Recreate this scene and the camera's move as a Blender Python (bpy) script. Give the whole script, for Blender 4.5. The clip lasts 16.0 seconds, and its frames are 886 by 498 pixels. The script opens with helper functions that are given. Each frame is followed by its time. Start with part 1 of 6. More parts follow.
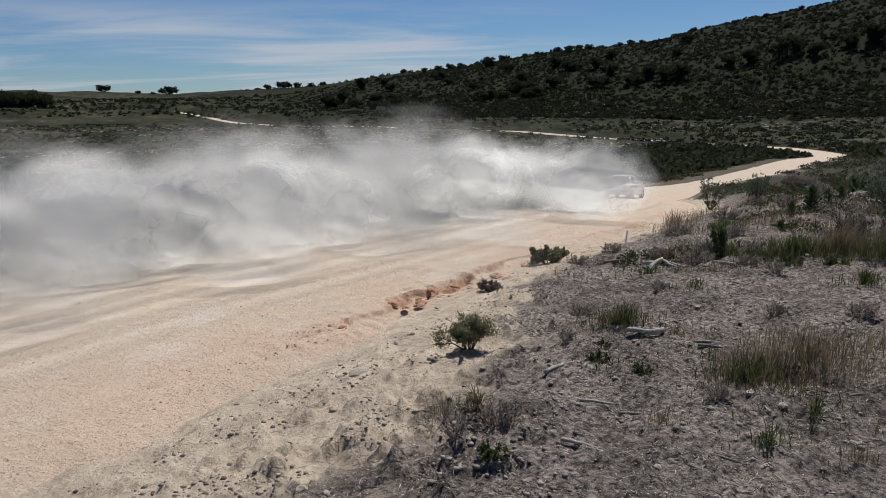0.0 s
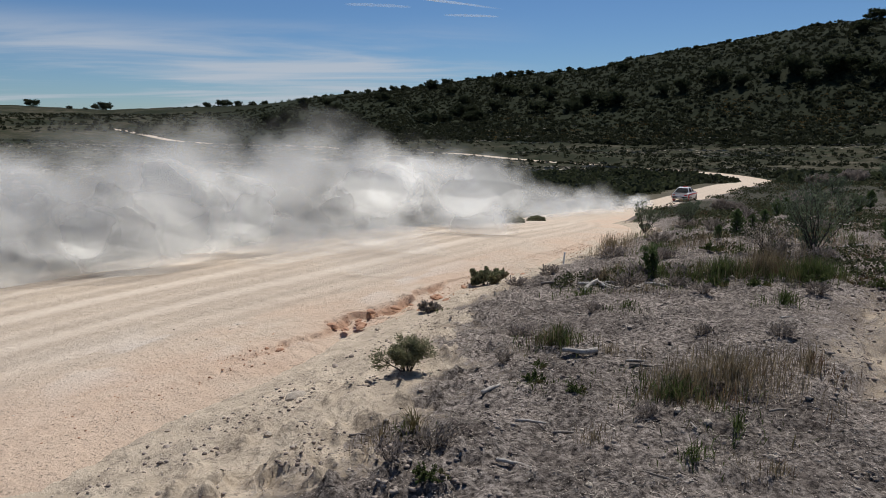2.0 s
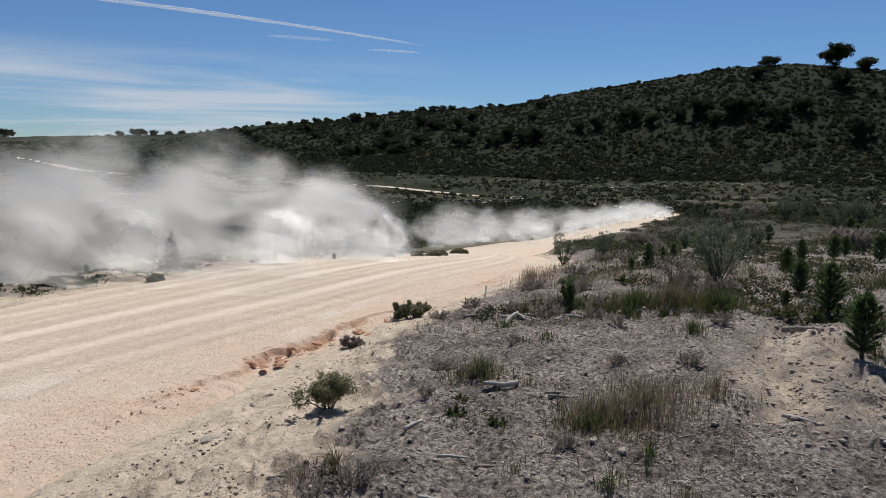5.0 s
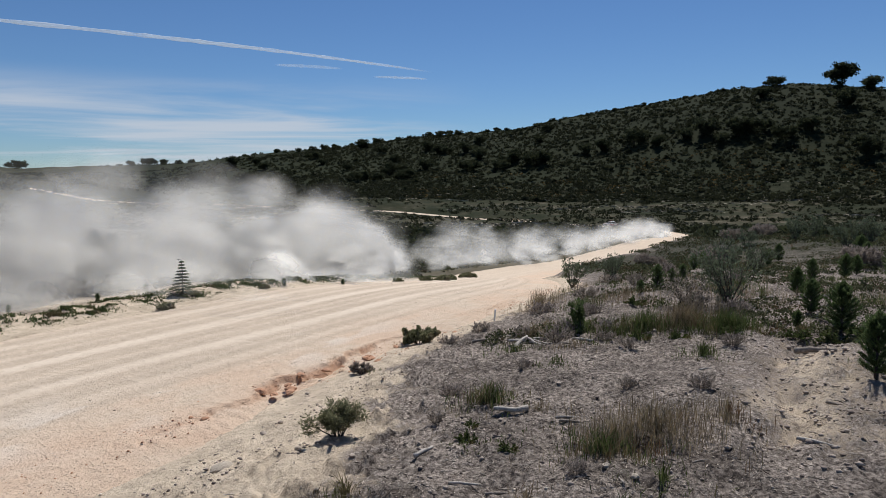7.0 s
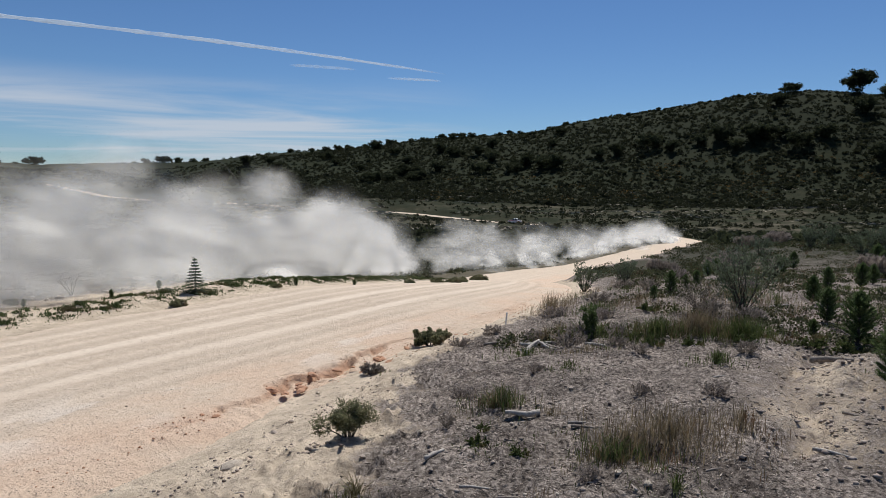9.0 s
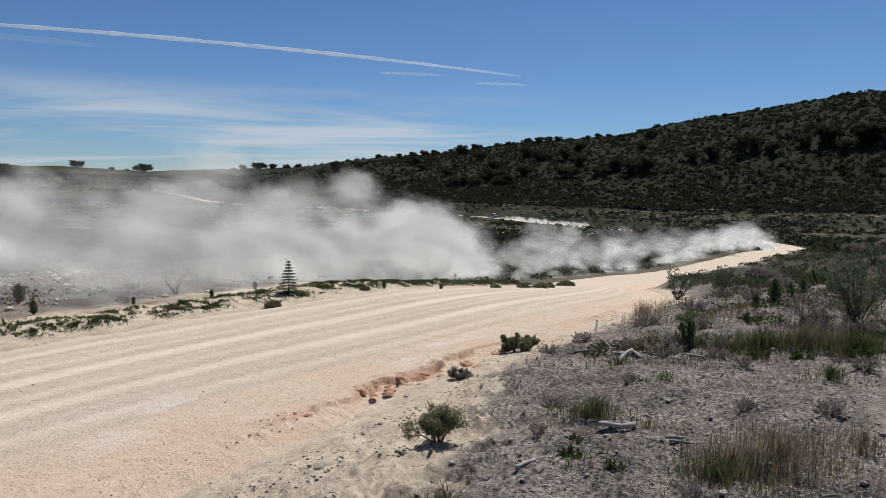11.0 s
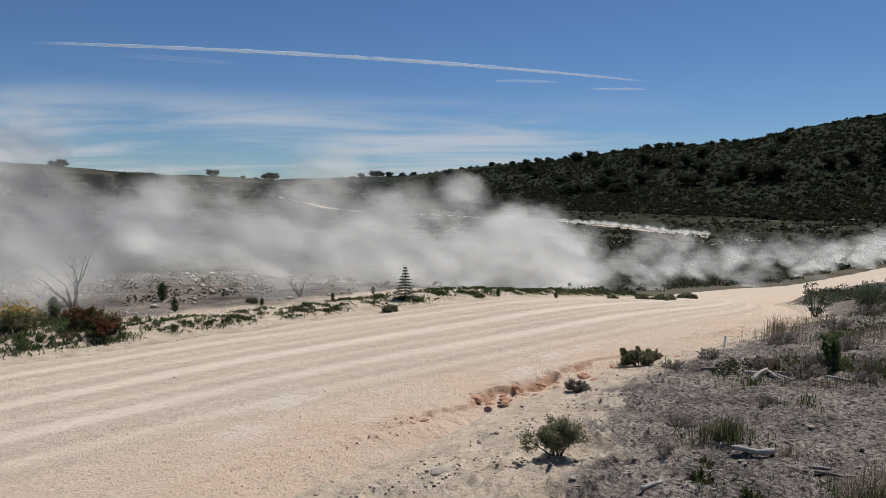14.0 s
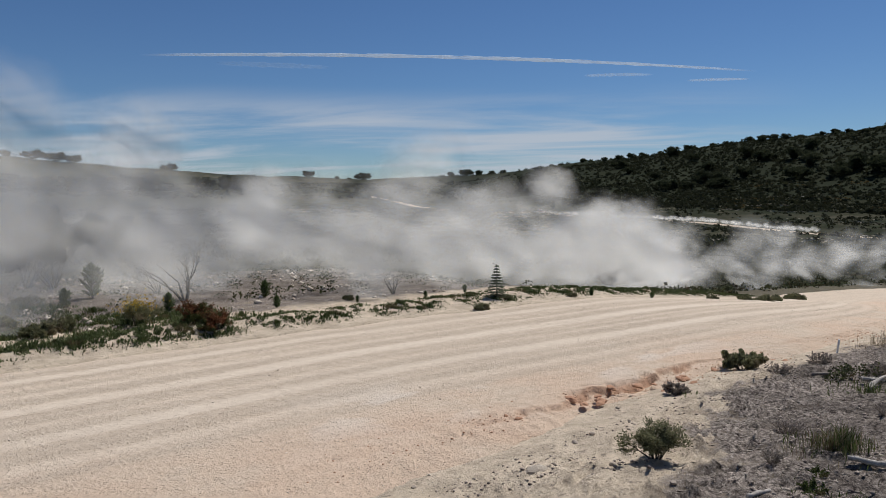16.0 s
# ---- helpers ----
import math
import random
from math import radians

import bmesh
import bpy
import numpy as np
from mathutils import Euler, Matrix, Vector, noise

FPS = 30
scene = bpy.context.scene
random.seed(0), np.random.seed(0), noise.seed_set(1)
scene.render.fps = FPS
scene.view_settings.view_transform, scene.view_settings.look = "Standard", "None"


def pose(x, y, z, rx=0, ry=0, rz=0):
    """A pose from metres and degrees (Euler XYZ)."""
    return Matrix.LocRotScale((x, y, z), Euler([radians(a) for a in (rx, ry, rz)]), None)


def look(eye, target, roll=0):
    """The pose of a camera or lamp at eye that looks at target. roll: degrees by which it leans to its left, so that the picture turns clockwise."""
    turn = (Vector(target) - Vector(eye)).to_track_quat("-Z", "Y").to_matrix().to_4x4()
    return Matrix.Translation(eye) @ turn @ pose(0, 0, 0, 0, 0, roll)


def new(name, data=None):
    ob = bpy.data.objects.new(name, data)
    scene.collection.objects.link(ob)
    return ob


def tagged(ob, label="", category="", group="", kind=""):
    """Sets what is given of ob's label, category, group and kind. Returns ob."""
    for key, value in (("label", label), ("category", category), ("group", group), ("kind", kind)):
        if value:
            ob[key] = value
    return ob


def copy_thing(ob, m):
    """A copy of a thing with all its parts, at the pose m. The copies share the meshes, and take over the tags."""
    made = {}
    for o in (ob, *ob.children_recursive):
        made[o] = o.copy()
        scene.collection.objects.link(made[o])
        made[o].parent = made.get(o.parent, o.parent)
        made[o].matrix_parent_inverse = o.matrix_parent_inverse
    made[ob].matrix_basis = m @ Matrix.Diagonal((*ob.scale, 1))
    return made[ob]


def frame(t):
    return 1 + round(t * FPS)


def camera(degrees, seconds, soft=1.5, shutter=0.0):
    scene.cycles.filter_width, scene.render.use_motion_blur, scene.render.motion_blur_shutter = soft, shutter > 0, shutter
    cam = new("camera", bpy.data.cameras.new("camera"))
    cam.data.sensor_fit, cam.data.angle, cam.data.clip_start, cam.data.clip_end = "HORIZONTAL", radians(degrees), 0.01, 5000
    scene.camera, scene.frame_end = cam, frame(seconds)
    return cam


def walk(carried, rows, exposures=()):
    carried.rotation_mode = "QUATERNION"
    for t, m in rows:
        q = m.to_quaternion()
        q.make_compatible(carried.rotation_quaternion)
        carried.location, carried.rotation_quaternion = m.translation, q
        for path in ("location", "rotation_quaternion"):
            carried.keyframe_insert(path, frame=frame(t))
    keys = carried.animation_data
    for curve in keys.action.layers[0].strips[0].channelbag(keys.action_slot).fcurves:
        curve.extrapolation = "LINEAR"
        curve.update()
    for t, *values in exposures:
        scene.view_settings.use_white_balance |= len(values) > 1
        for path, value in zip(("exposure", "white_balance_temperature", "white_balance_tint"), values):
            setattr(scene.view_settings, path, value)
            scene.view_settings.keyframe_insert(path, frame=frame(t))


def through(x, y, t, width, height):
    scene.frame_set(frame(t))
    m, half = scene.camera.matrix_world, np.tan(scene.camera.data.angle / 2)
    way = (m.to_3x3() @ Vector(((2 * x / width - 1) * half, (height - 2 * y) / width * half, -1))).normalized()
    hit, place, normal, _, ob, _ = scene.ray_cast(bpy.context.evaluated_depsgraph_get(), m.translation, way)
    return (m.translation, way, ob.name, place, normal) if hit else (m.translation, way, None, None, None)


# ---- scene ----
# ---------------------------------------------------------------- camera
cam = camera(66.97, 16.0, soft=0.85)
EYE = 2.55
ROWS = [
    (0.0, 0.000, 0.000, 2.550, 77.35, 1.14, -0.26),
    (0.5, -0.002, -0.025, 2.558, 78.11, 0.57, -2.10),
    (1.0, 0.012, -0.022, 2.552, 78.52, 0.56, -2.81),
    (1.5, 0.018, -0.018, 2.559, 78.85, 0.40, -2.87),
    (2.0, 0.038, -0.033, 2.563, 79.10, 0.05, -4.99),
    (2.5, 0.051, -0.047, 2.579, 79.74, -0.07, -8.00),
    (3.0, 0.050, -0.070, 2.593, 80.62, -0.33, -9.37),
    (3.5, 0.058, -0.061, 2.592, 81.10, -0.57, -10.99),
    (4.0, 0.056, -0.072, 2.589, 81.29, -0.94, -11.33),
    (6.5, 0.051, -0.071, 2.605, 83.49, -0.14, -11.41),
    (7.0, 0.053, -0.089, 2.606, 83.96, 0.13, -10.82),
    (7.5, 0.055, -0.080, 2.606, 84.14, 0.07, -10.68),
    (8.0, 0.042, -0.072, 2.608, 84.29, -0.38, -10.83),
    (8.5, 0.039, -0.075, 2.606, 84.13, -0.50, -10.62),
    (11.0, -0.012, 0.005, 2.595, 84.44, -0.50, -2.52),
    (11.5, -0.019, 0.008, 2.596, 84.56, 0.18, -0.88),
    (12.0, -0.023, 0.019, 2.587, 84.53, 0.14, 0.48),
    (12.5, -0.036, 0.028, 2.590, 84.41, 0.00, 1.93),
    (13.0, -0.052, 0.032, 2.595, 84.56, -0.07, 4.02),
    (13.5, -0.066, 0.047, 2.590, 84.64, -0.34, 5.07),
    (14.0, -0.086, 0.053, 2.593, 85.00, -0.50, 7.08),
    (14.5, -0.107, 0.053, 2.590, 84.81, -0.65, 8.91),
    (15.0, -0.123, 0.055, 2.585, 84.77, -0.35, 11.10),
    (15.5, -0.127, 0.042, 2.579, 84.72, 0.22, 13.36),
    (16.0, -0.125, -0.009, 2.604, 84.83, 0.23, 14.68),
]
walk(cam, [(t, pose(x, y, z, rx, ry, rz)) for t, x, y, z, rx, ry, rz in ROWS], [(0.0, -0.2, 6200, 10), (2.5, -0.17, 6200, 10), (4.2, 0.0, 6200, 10), (12.0, 0.0, 6200, 10), (14.0, -0.16, 6200, 10), (16.0, -0.22, 6200, 10)])

# ---------------------------------------------------------------- sky, sun
SUN_AZ, SUN_EL = 27.0, 57.0
scene.view_settings.exposure = 0.0
scene.cycles.transparent_max_bounces = 48
world = bpy.data.worlds.new("sky")
scene.world = world
world.use_nodes = True
wn, wl = world.node_tree.nodes, world.node_tree.links
wn.clear()


def build_sky():
    out = wn.new("ShaderNodeOutputWorld")
    bg = wn.new("ShaderNodeBackground")
    bg.inputs["Strength"].default_value = 0.068
    sky = wn.new("ShaderNodeTexSky")
    sky.sky_type = "NISHITA"
    sky.sun_disc = False
    sky.sun_elevation, sky.sun_rotation = radians(SUN_EL), radians(SUN_AZ)
    sky.air_density, sky.dust_density, sky.ozone_density, sky.altitude = 1.0, 0.0, 3.2, 900
    # thin streaked cirrus low over the horizon
    tc = wn.new("ShaderNodeTexCoord")
    sep = wn.new("ShaderNodeSeparateXYZ")
    wl.new(tc.outputs["Generated"], sep.inputs[0])
    zz = wn.new("ShaderNodeMath"); zz.operation = "ADD"; zz.inputs[1].default_value = 0.06
    wl.new(sep.outputs["Z"], zz.inputs[0])
    proj = wn.new("ShaderNodeVectorMath"); proj.operation = "DIVIDE"
    comb = wn.new("ShaderNodeCombineXYZ")
    for i in range(3):
        wl.new(zz.outputs[0], comb.inputs[i])
    wl.new(tc.outputs["Generated"], proj.inputs[0])
    wl.new(comb.outputs[0], proj.inputs[1])
    mp = wn.new("ShaderNodeMapping")
    mp.inputs["Rotation"].default_value = (0, 0, radians(-14))
    mp.inputs["Scale"].default_value = (0.40, 0.85, 1.0)
    mp.inputs["Location"].default_value = (1.7, 0.35, 0.0)
    wl.new(proj.outputs[0], mp.inputs[0])
    ns = wn.new("ShaderNodeTexNoise")
    ns.inputs["Scale"].default_value, ns.inputs["Detail"].default_value, ns.inputs["Roughness"].default_value = 0.75, 8, 0.55
    ns.inputs["Distortion"].default_value = 0.35
    wl.new(mp.outputs[0], ns.inputs["Vector"])
    ramp = wn.new("ShaderNodeMapRange")
    ramp.interpolation_type = "SMOOTHSTEP"
    ramp.inputs["From Min"].default_value, ramp.inputs["From Max"].default_value = 0.40, 0.66
    wl.new(ns.outputs["Fac"], ramp.inputs["Value"])
    # clouds only in a low band of the sky towards the valley's far end
    low = wn.new("ShaderNodeMapRange"); low.interpolation_type = "SMOOTHSTEP"
    low.inputs["From Min"].default_value, low.inputs["From Max"].default_value = 0.150, 0.085
    wl.new(sep.outputs["Z"], low.inputs["Value"])
    side = wn.new("ShaderNodeMapRange"); side.interpolation_type = "SMOOTHSTEP"
    side.inputs["From Min"].default_value, side.inputs["From Max"].default_value = 0.26, 0.0
    wl.new(sep.outputs["X"], side.inputs["Value"])
    m1 = wn.new("ShaderNodeMath"); m1.operation = "MULTIPLY"
    m2 = wn.new("ShaderNodeMath"); m2.operation = "MULTIPLY"
    wl.new(ramp.outputs[0], m1.inputs[0]); wl.new(low.outputs[0], m1.inputs[1])
    wl.new(m1.outputs[0], m2.inputs[0]); wl.new(side.outputs[0], m2.inputs[1])
    mix = wn.new("ShaderNodeMix"); mix.data_type = "RGBA"
    mix.inputs["B"].default_value = (8.2, 8.6, 9.2, 1)
    m3 = wn.new("ShaderNodeMath"); m3.operation = "MULTIPLY"; m3.inputs[1].default_value = 0.8
    wl.new(m2.outputs[0], m3.inputs[0])
    wl.new(m3.outputs[0], mix.inputs["Factor"])
    tint = wn.new("ShaderNodeMix"); tint.data_type, tint.blend_type = "RGBA", "MULTIPLY"
    tint.inputs["Factor"].default_value = 1.0
    tint.inputs["B"].default_value = (0.67, 0.835, 1.02, 1)
    wl.new(sky.outputs[0], tint.inputs["A"])
    wl.new(tint.outputs["Result"], mix.inputs["A"])
    wl.new(mix.outputs["Result"], bg.inputs["Color"])
    wl.new(bg.outputs[0], out.inputs[0])


build_sky()
sun = new("sun", bpy.data.lights.new("sun", "SUN"))
sun.data.energy, sun.data.angle, sun.data.color = 4.7, radians(0.53), (1.0, 0.965, 0.915)
sun_way = Vector((math.sin(radians(SUN_AZ)) * math.cos(radians(SUN_EL)), math.cos(radians(SUN_AZ)) * math.cos(radians(SUN_EL)), math.sin(radians(SUN_EL))))
sun.matrix_world = look((0, 0, 60), Vector((0, 0, 60)) - sun_way)

# ---------------------------------------------------------------- helpers of this scene


def hash2(ix, iy, seed):
    h = (ix.astype(np.int64) * 374761393 + iy.astype(np.int64) * 668265263 + seed * 974711) & 0x7FFFFFFF
    h = ((h ^ (h >> 13)) * 1274126177) & 0x7FFFFFFF
    return ((h ^ (h >> 16)) & 0xFFFF) / 65535.0


def vnoise(x, y, seed=0):
    """Smooth value noise in 0..1 for arrays."""
    ix, iy = np.floor(x), np.floor(y)
    fx, fy = x - ix, y - iy
    ux, uy = fx * fx * (3 - 2 * fx), fy * fy * (3 - 2 * fy)
    a, b = hash2(ix, iy, seed), hash2(ix + 1, iy, seed)
    c, d = hash2(ix, iy + 1, seed), hash2(ix + 1, iy + 1, seed)
    return (a * (1 - ux) + b * ux) * (1 - uy) + (c * (1 - ux) + d * ux) * uy


def fbm(x, y, octaves=4, seed=0, gain=0.5):
    """Layered noise round zero, about -0.5..0.5."""
    total, amp, norm = 0.0, 1.0, 0.0
    for o in range(octaves):
        total = total + amp * (vnoise(x * 2 ** o + 17.3 * o, y * 2 ** o - 9.1 * o, seed + o) - 0.5)
        norm += amp
        amp *= gain
    return total / norm


def sstep(a, b, x):
    t = np.clip((x - a) / (b - a), 0, 1)
    return t * t * (3 - 2 * t)


def mesh_of(name, verts, faces, smooth=True):
    me = bpy.data.meshes.new(name)
    me.from_pydata([tuple(v) for v in verts], [], [tuple(f) for f in faces])
    if smooth:
        me.polygons.foreach_set("use_smooth", [True] * len(me.polygons))
    me.update()
    return me


def grid_mesh(name, P, wrap=False):
    """A sheet from an array of places, rows x columns x 3."""
    n, m, _ = P.shape
    me = bpy.data.meshes.new(name)
    idx = np.arange(n * m).reshape(n, m)
    if wrap:
        nxt = np.roll(idx, -1, axis=1)
        q = np.stack([idx[:-1], nxt[:-1], nxt[1:], idx[1:]], -1).reshape(-1, 4)
    else:
        q = np.stack([idx[:-1, :-1], idx[:-1, 1:], idx[1:, 1:], idx[1:, :-1]], -1).reshape(-1, 4)
    me.vertices.add(n * m)
    me.vertices.foreach_set("co", P.reshape(-1))
    me.loops.add(q.size)
    me.loops.foreach_set("vertex_index", q.reshape(-1).astype(np.int32))
    me.polygons.add(len(q))
    me.polygons.foreach_set("loop_start", (np.arange(len(q)) * 4).astype(np.int32))
    me.polygons.foreach_set("loop_total", np.full(len(q), 4, np.int32))
    me.polygons.foreach_set("use_smooth", np.ones(len(q), bool))
    me.update(calc_edges=True)
    me.validate()
    return me


def part(name, bm, material, parent, label="", smooth=True):
    me = bpy.data.meshes.new(name)
    bm.to_mesh(me)
    bm.free()
    if smooth:
        for p in me.polygons:
            p.use_smooth = True
    me.materials.append(material)
    ob = new(name, me)
    ob.parent = parent
    if label:
        ob["label"] = label
    return ob


# ---------------------------------------------------------------- materials


class Nodes:
    """Short way to write a node material."""

    def __init__(self, name):
        self.mat = bpy.data.materials.new(name)
        self.mat.use_nodes = True
        self.n, self.l = self.mat.node_tree.nodes, self.mat.node_tree.links
        self.b = self.n["Principled BSDF"]
        self.out = self.n["Material Output"]
        self.b.inputs["Specular IOR Level"].default_value = 0.04

    def add(self, kind, **inputs):
        node = self.n.new("ShaderNode" + kind)
        for k, v in inputs.items():
            self.put(node.inputs[k.replace("_", " ")], v)
        return node

    def put(self, socket, v):
        if isinstance(v, bpy.types.NodeSocket):
            self.l.new(v, socket)
        else:
            socket.default_value = v

    def coord(self, kind="Object"):
        return self.add("TexCoord").outputs[kind]

    def noise(self, scale, detail=5, rough=0.55, vec=None, dist=0.0):
        node = self.add("TexNoise", Scale=scale, Detail=detail, Roughness=rough, Distortion=dist)
        self.l.new(vec if vec is not None else self.coord(), node.inputs["Vector"])
        return node.outputs["Fac"]

    def ramp(self, fac, stops):
        node = self.n.new("ShaderNodeValToRGB")
        el = node.color_ramp.elements
        while len(el) < len(stops):
            el.new(0.5)
        for e, (p, c) in zip(el, stops):
            e.position, e.color = p, (*c, 1)
        self.l.new(fac, node.inputs[0])
        return node.outputs[0]

    def range(self, fac, a, b, c=0.0, d=1.0):
        node = self.add("MapRange", From_Min=a, From_Max=b, To_Min=c, To_Max=d)
        node.interpolation_type = "SMOOTHSTEP"
        self.l.new(fac, node.inputs["Value"])
        return node.outputs[0]

    def mix(self, fac, a, b, mode="MIX"):
        node = self.n.new("ShaderNodeMix")
        node.data_type, node.blend_type = "RGBA", mode
        for s, v in (("Factor", fac), ("A", a), ("B", b)):
            self.put(node.inputs[s], (*v, 1) if isinstance(v, tuple) and len(v) == 3 else v)
        return node.outputs["Result"]

    def math(self, op, a, b=0.0):
        node = self.n.new("ShaderNodeMath")
        node.operation = op
        self.put(node.inputs[0], a)
        self.put(node.inputs[1], b)
        return node.outputs[0]

    def attr(self, name):
        node = self.n.new("ShaderNodeAttribute")
        node.attribute_name = name
        return node.outputs["Fac"]

    def bump(self, height, dist, strength=1.0):
        node = self.add("Bump", Distance=dist, Strength=strength, Height=height)
        self.l.new(node.outputs[0], self.b.inputs["Normal"])

    def finish(self, colour, rough=0.9):
        self.put(self.b.inputs["Base Color"], (*colour, 1) if isinstance(colour, tuple) else colour)
        self.put(self.b.inputs["Roughness"], rough)
        return self.mat


def simple(name, base, rough=0.8, var=0.25, scale=8.0, metal=0.0, island=False):
    k = Nodes(name)
    f = k.noise(scale, 6, 0.6)
    lo, hi = tuple(c * (1 - var) for c in base), tuple(min(1, c * (1 + var)) for c in base)
    col = k.ramp(f, [(0.3, lo), (0.7, hi)])
    if island:
        r = k.add("NewGeometry").outputs["Random Per Island"]
        col = k.mix(k.range(r, 0, 1, 0.0, 0.75), col, k.mix(1.0, col, (0.45, 0.5, 0.4), "MULTIPLY"))
    k.b.inputs["Metallic"].default_value = metal
    k.bump(f, 0.01, 0.4)
    return k.finish(col, rough)


def road_material():
    """Pale packed gravel, sandy pink towards the ditch, finer pale dust in the wheel tracks."""
    k = Nodes("packed_gravel")
    fine, mid, big = k.noise(34, 8, 0.75), k.noise(9, 6, 0.62), k.noise(0.55, 5, 0.6)
    base = k.ramp(mid, [(0.25, (0.57, 0.45, 0.33)), (0.75, (0.69, 0.565, 0.43))])
    clay = k.ramp(big, [(0.3, (0.60, 0.40, 0.265)), (0.7, (0.68, 0.51, 0.37))])
    col = k.mix(k.math("MULTIPLY", k.attr("clay"), k.range(big, 0.3, 0.62, 0.0, 0.8)), base, clay)
    col = k.mix(k.math("MULTIPLY", k.attr("track"), 0.36), col, (0.70, 0.61, 0.495))
    col = k.mix(k.math("MULTIPLY", k.attr("loose"), 0.38), col, (0.41, 0.33, 0.25))
    col = k.mix(k.attr("crust"), col, (0.76, 0.68, 0.58))
    col = k.mix(k.math("MULTIPLY", k.attr("gully"), 0.8), col, (0.47, 0.265, 0.16))
    vor = k.add("TexVoronoi", Scale=30.0)
    k.l.new(k.coord(), vor.inputs["Vector"])
    stone = k.math("MULTIPLY", k.range(vor.outputs["Distance"], 0.36, 0.12), k.range(fine, 0.42, 0.66))
    shade = k.math("SUBTRACT", 1.0, k.math("MULTIPLY", k.attr("track"), 0.8))
    col = k.mix(k.math("MULTIPLY", k.math("MULTIPLY", stone, shade), 0.65), col, (0.36, 0.30, 0.235))
    col = k.mix(k.math("MULTIPLY", k.range(fine, 0.5, 0.72, 0, 0.55), shade), col, (0.38, 0.28, 0.20))
    h = k.math("ADD", k.math("MULTIPLY", fine, 0.7), k.math("ADD", mid, k.math("MULTIPLY", stone, 0.6)))
    k.bump(k.math("MULTIPLY", h, k.math("ADD", shade, 0.25)), 0.03, 0.8)
    return k.finish(col, 0.95)


def ground_material():
    """Sandy clay with grey leaf litter near, green and brown scrub cover far off."""
    k = Nodes("scrub_ground")
    fine, mid, big = k.noise(26, 9, 0.72), k.noise(3.4, 7, 0.65), k.noise(0.42, 6, 0.6)
    sand = k.ramp(mid, [(0.25, (0.49, 0.39, 0.28)), (0.75, (0.69, 0.57, 0.425))])
    # the ramp's near-black end paints the shade in cavities between the litter
    litter = k.ramp(fine, [(0.38, (0.05, 0.041, 0.036)), (0.5, (0.22, 0.185, 0.157)), (0.64, (0.48, 0.415, 0.355))])
    soil = k.mix(k.range(k.math("ADD", k.math("ADD", k.math("MULTIPLY", mid, 1.1), k.math("MULTIPLY", fine, 1.0)), k.math("ADD", k.attr("litter"), k.math("MULTIPLY", big, 0.5))), 1.68, 2.1), sand, litter)
    patch = k.noise(1.7, 7, 0.68)
    tone = k.ramp(patch, [(0.36, (0.5, 0.485, 0.475)), (0.5, (0.87, 0.855, 0.835)), (0.64, (1.25, 1.225, 1.19))])
    soil = k.mix(k.range(k.attr("litter"), 0.2, 0.9, 0.25, 1.0), soil, k.mix(1.0, soil, tone, "MULTIPLY"))
    soil = k.mix(k.range(k.noise(11, 5, 0.65), 0.56, 0.68, 0, 0.7), soil, (0.17, 0.135, 0.11))
    soil = k.mix(k.range(fine, 0.6, 0.8, 0, 0.6), soil, (0.12, 0.095, 0.075))
    far_n, far_b = k.noise(0.16, 9, 0.7), k.noise(0.03, 6, 0.6)
    scrub = k.ramp(far_n, [(0.3, (0.016, 0.02, 0.01)), (0.5, (0.021, 0.025, 0.012)), (0.64, (0.028, 0.03, 0.014)), (0.8, (0.05, 0.042, 0.02))])
    dry = k.ramp(far_n, [(0.35, (0.025, 0.032, 0.014)), (0.55, (0.062, 0.055, 0.034)), (0.75, (0.17, 0.145, 0.105))])
    far = k.mix(k.math("MULTIPLY", k.attr("terrace"), k.range(far_b, 0.35, 0.6)), scrub, dry)
    col = k.mix(k.attr("far"), soil, far)
    k.bump(k.math("ADD", k.math("MULTIPLY", fine, 1.0), mid), 0.04, 0.9)
    return k.finish(col, 0.95)


M_ROAD = road_material()
M_GROUND = ground_material()

# ---------------------------------------------------------------- the lie of the land
# The road's middle line: it passes the camera, dips, crests, loops round the valley and climbs the far slope.
ROAD = [(-19, -13, 0.15), (-12.5, -3.0, 0.1), (-8.6, 2.6, 0.04), (-5.5, 6.7, 0.0), (-3.4, 9.3, 0.0), (-0.9, 11.9, 0.0), (1.9, 15.2, -0.1),
        (4.7, 20.5, -0.75), (7.6, 29.0, -1.95), (11.1, 40.5, -3.62), (16.8, 50.0, -4.6), (24.4, 58.2, -5.25), (34.5, 70.5, -5.7), (45.8, 83.8, -5.95),
        (57, 98, -7.0), (67, 116, -8.2), (71, 140, -8.9), (66, 165, -9.6), (55.5, 183, -9.5), (44.0, 195.2, -9.2), (26.0, 218.5, -8.3),
        (13.2, 229.6, -8.1), (-9, 241, -7.6), (-28.3, 248.4, -6.7), (-55, 262, -6.6), (-82, 277, -5.4), (-101, 300, -3.6), (-119, 318, -1.6), (-150, 345, 1.0)]


def spline(points, n):
    p = np.array(points, float)
    p = np.vstack([2 * p[0] - p[1], p, 2 * p[-1] - p[-2]])
    out = []
    for i in range(1, len(p) - 2):
        t = np.linspace(0, 1, n, endpoint=False)[:, None]
        a, b, c, d = p[i - 1:i + 3]
        out.append(0.5 * (2 * b + (c - a) * t + (2 * a - 5 * b + 4 * c - d) * t ** 2 + (3 * b - a - 3 * c + d) * t ** 3))
    return np.vstack([*out, p[-2:-1]])


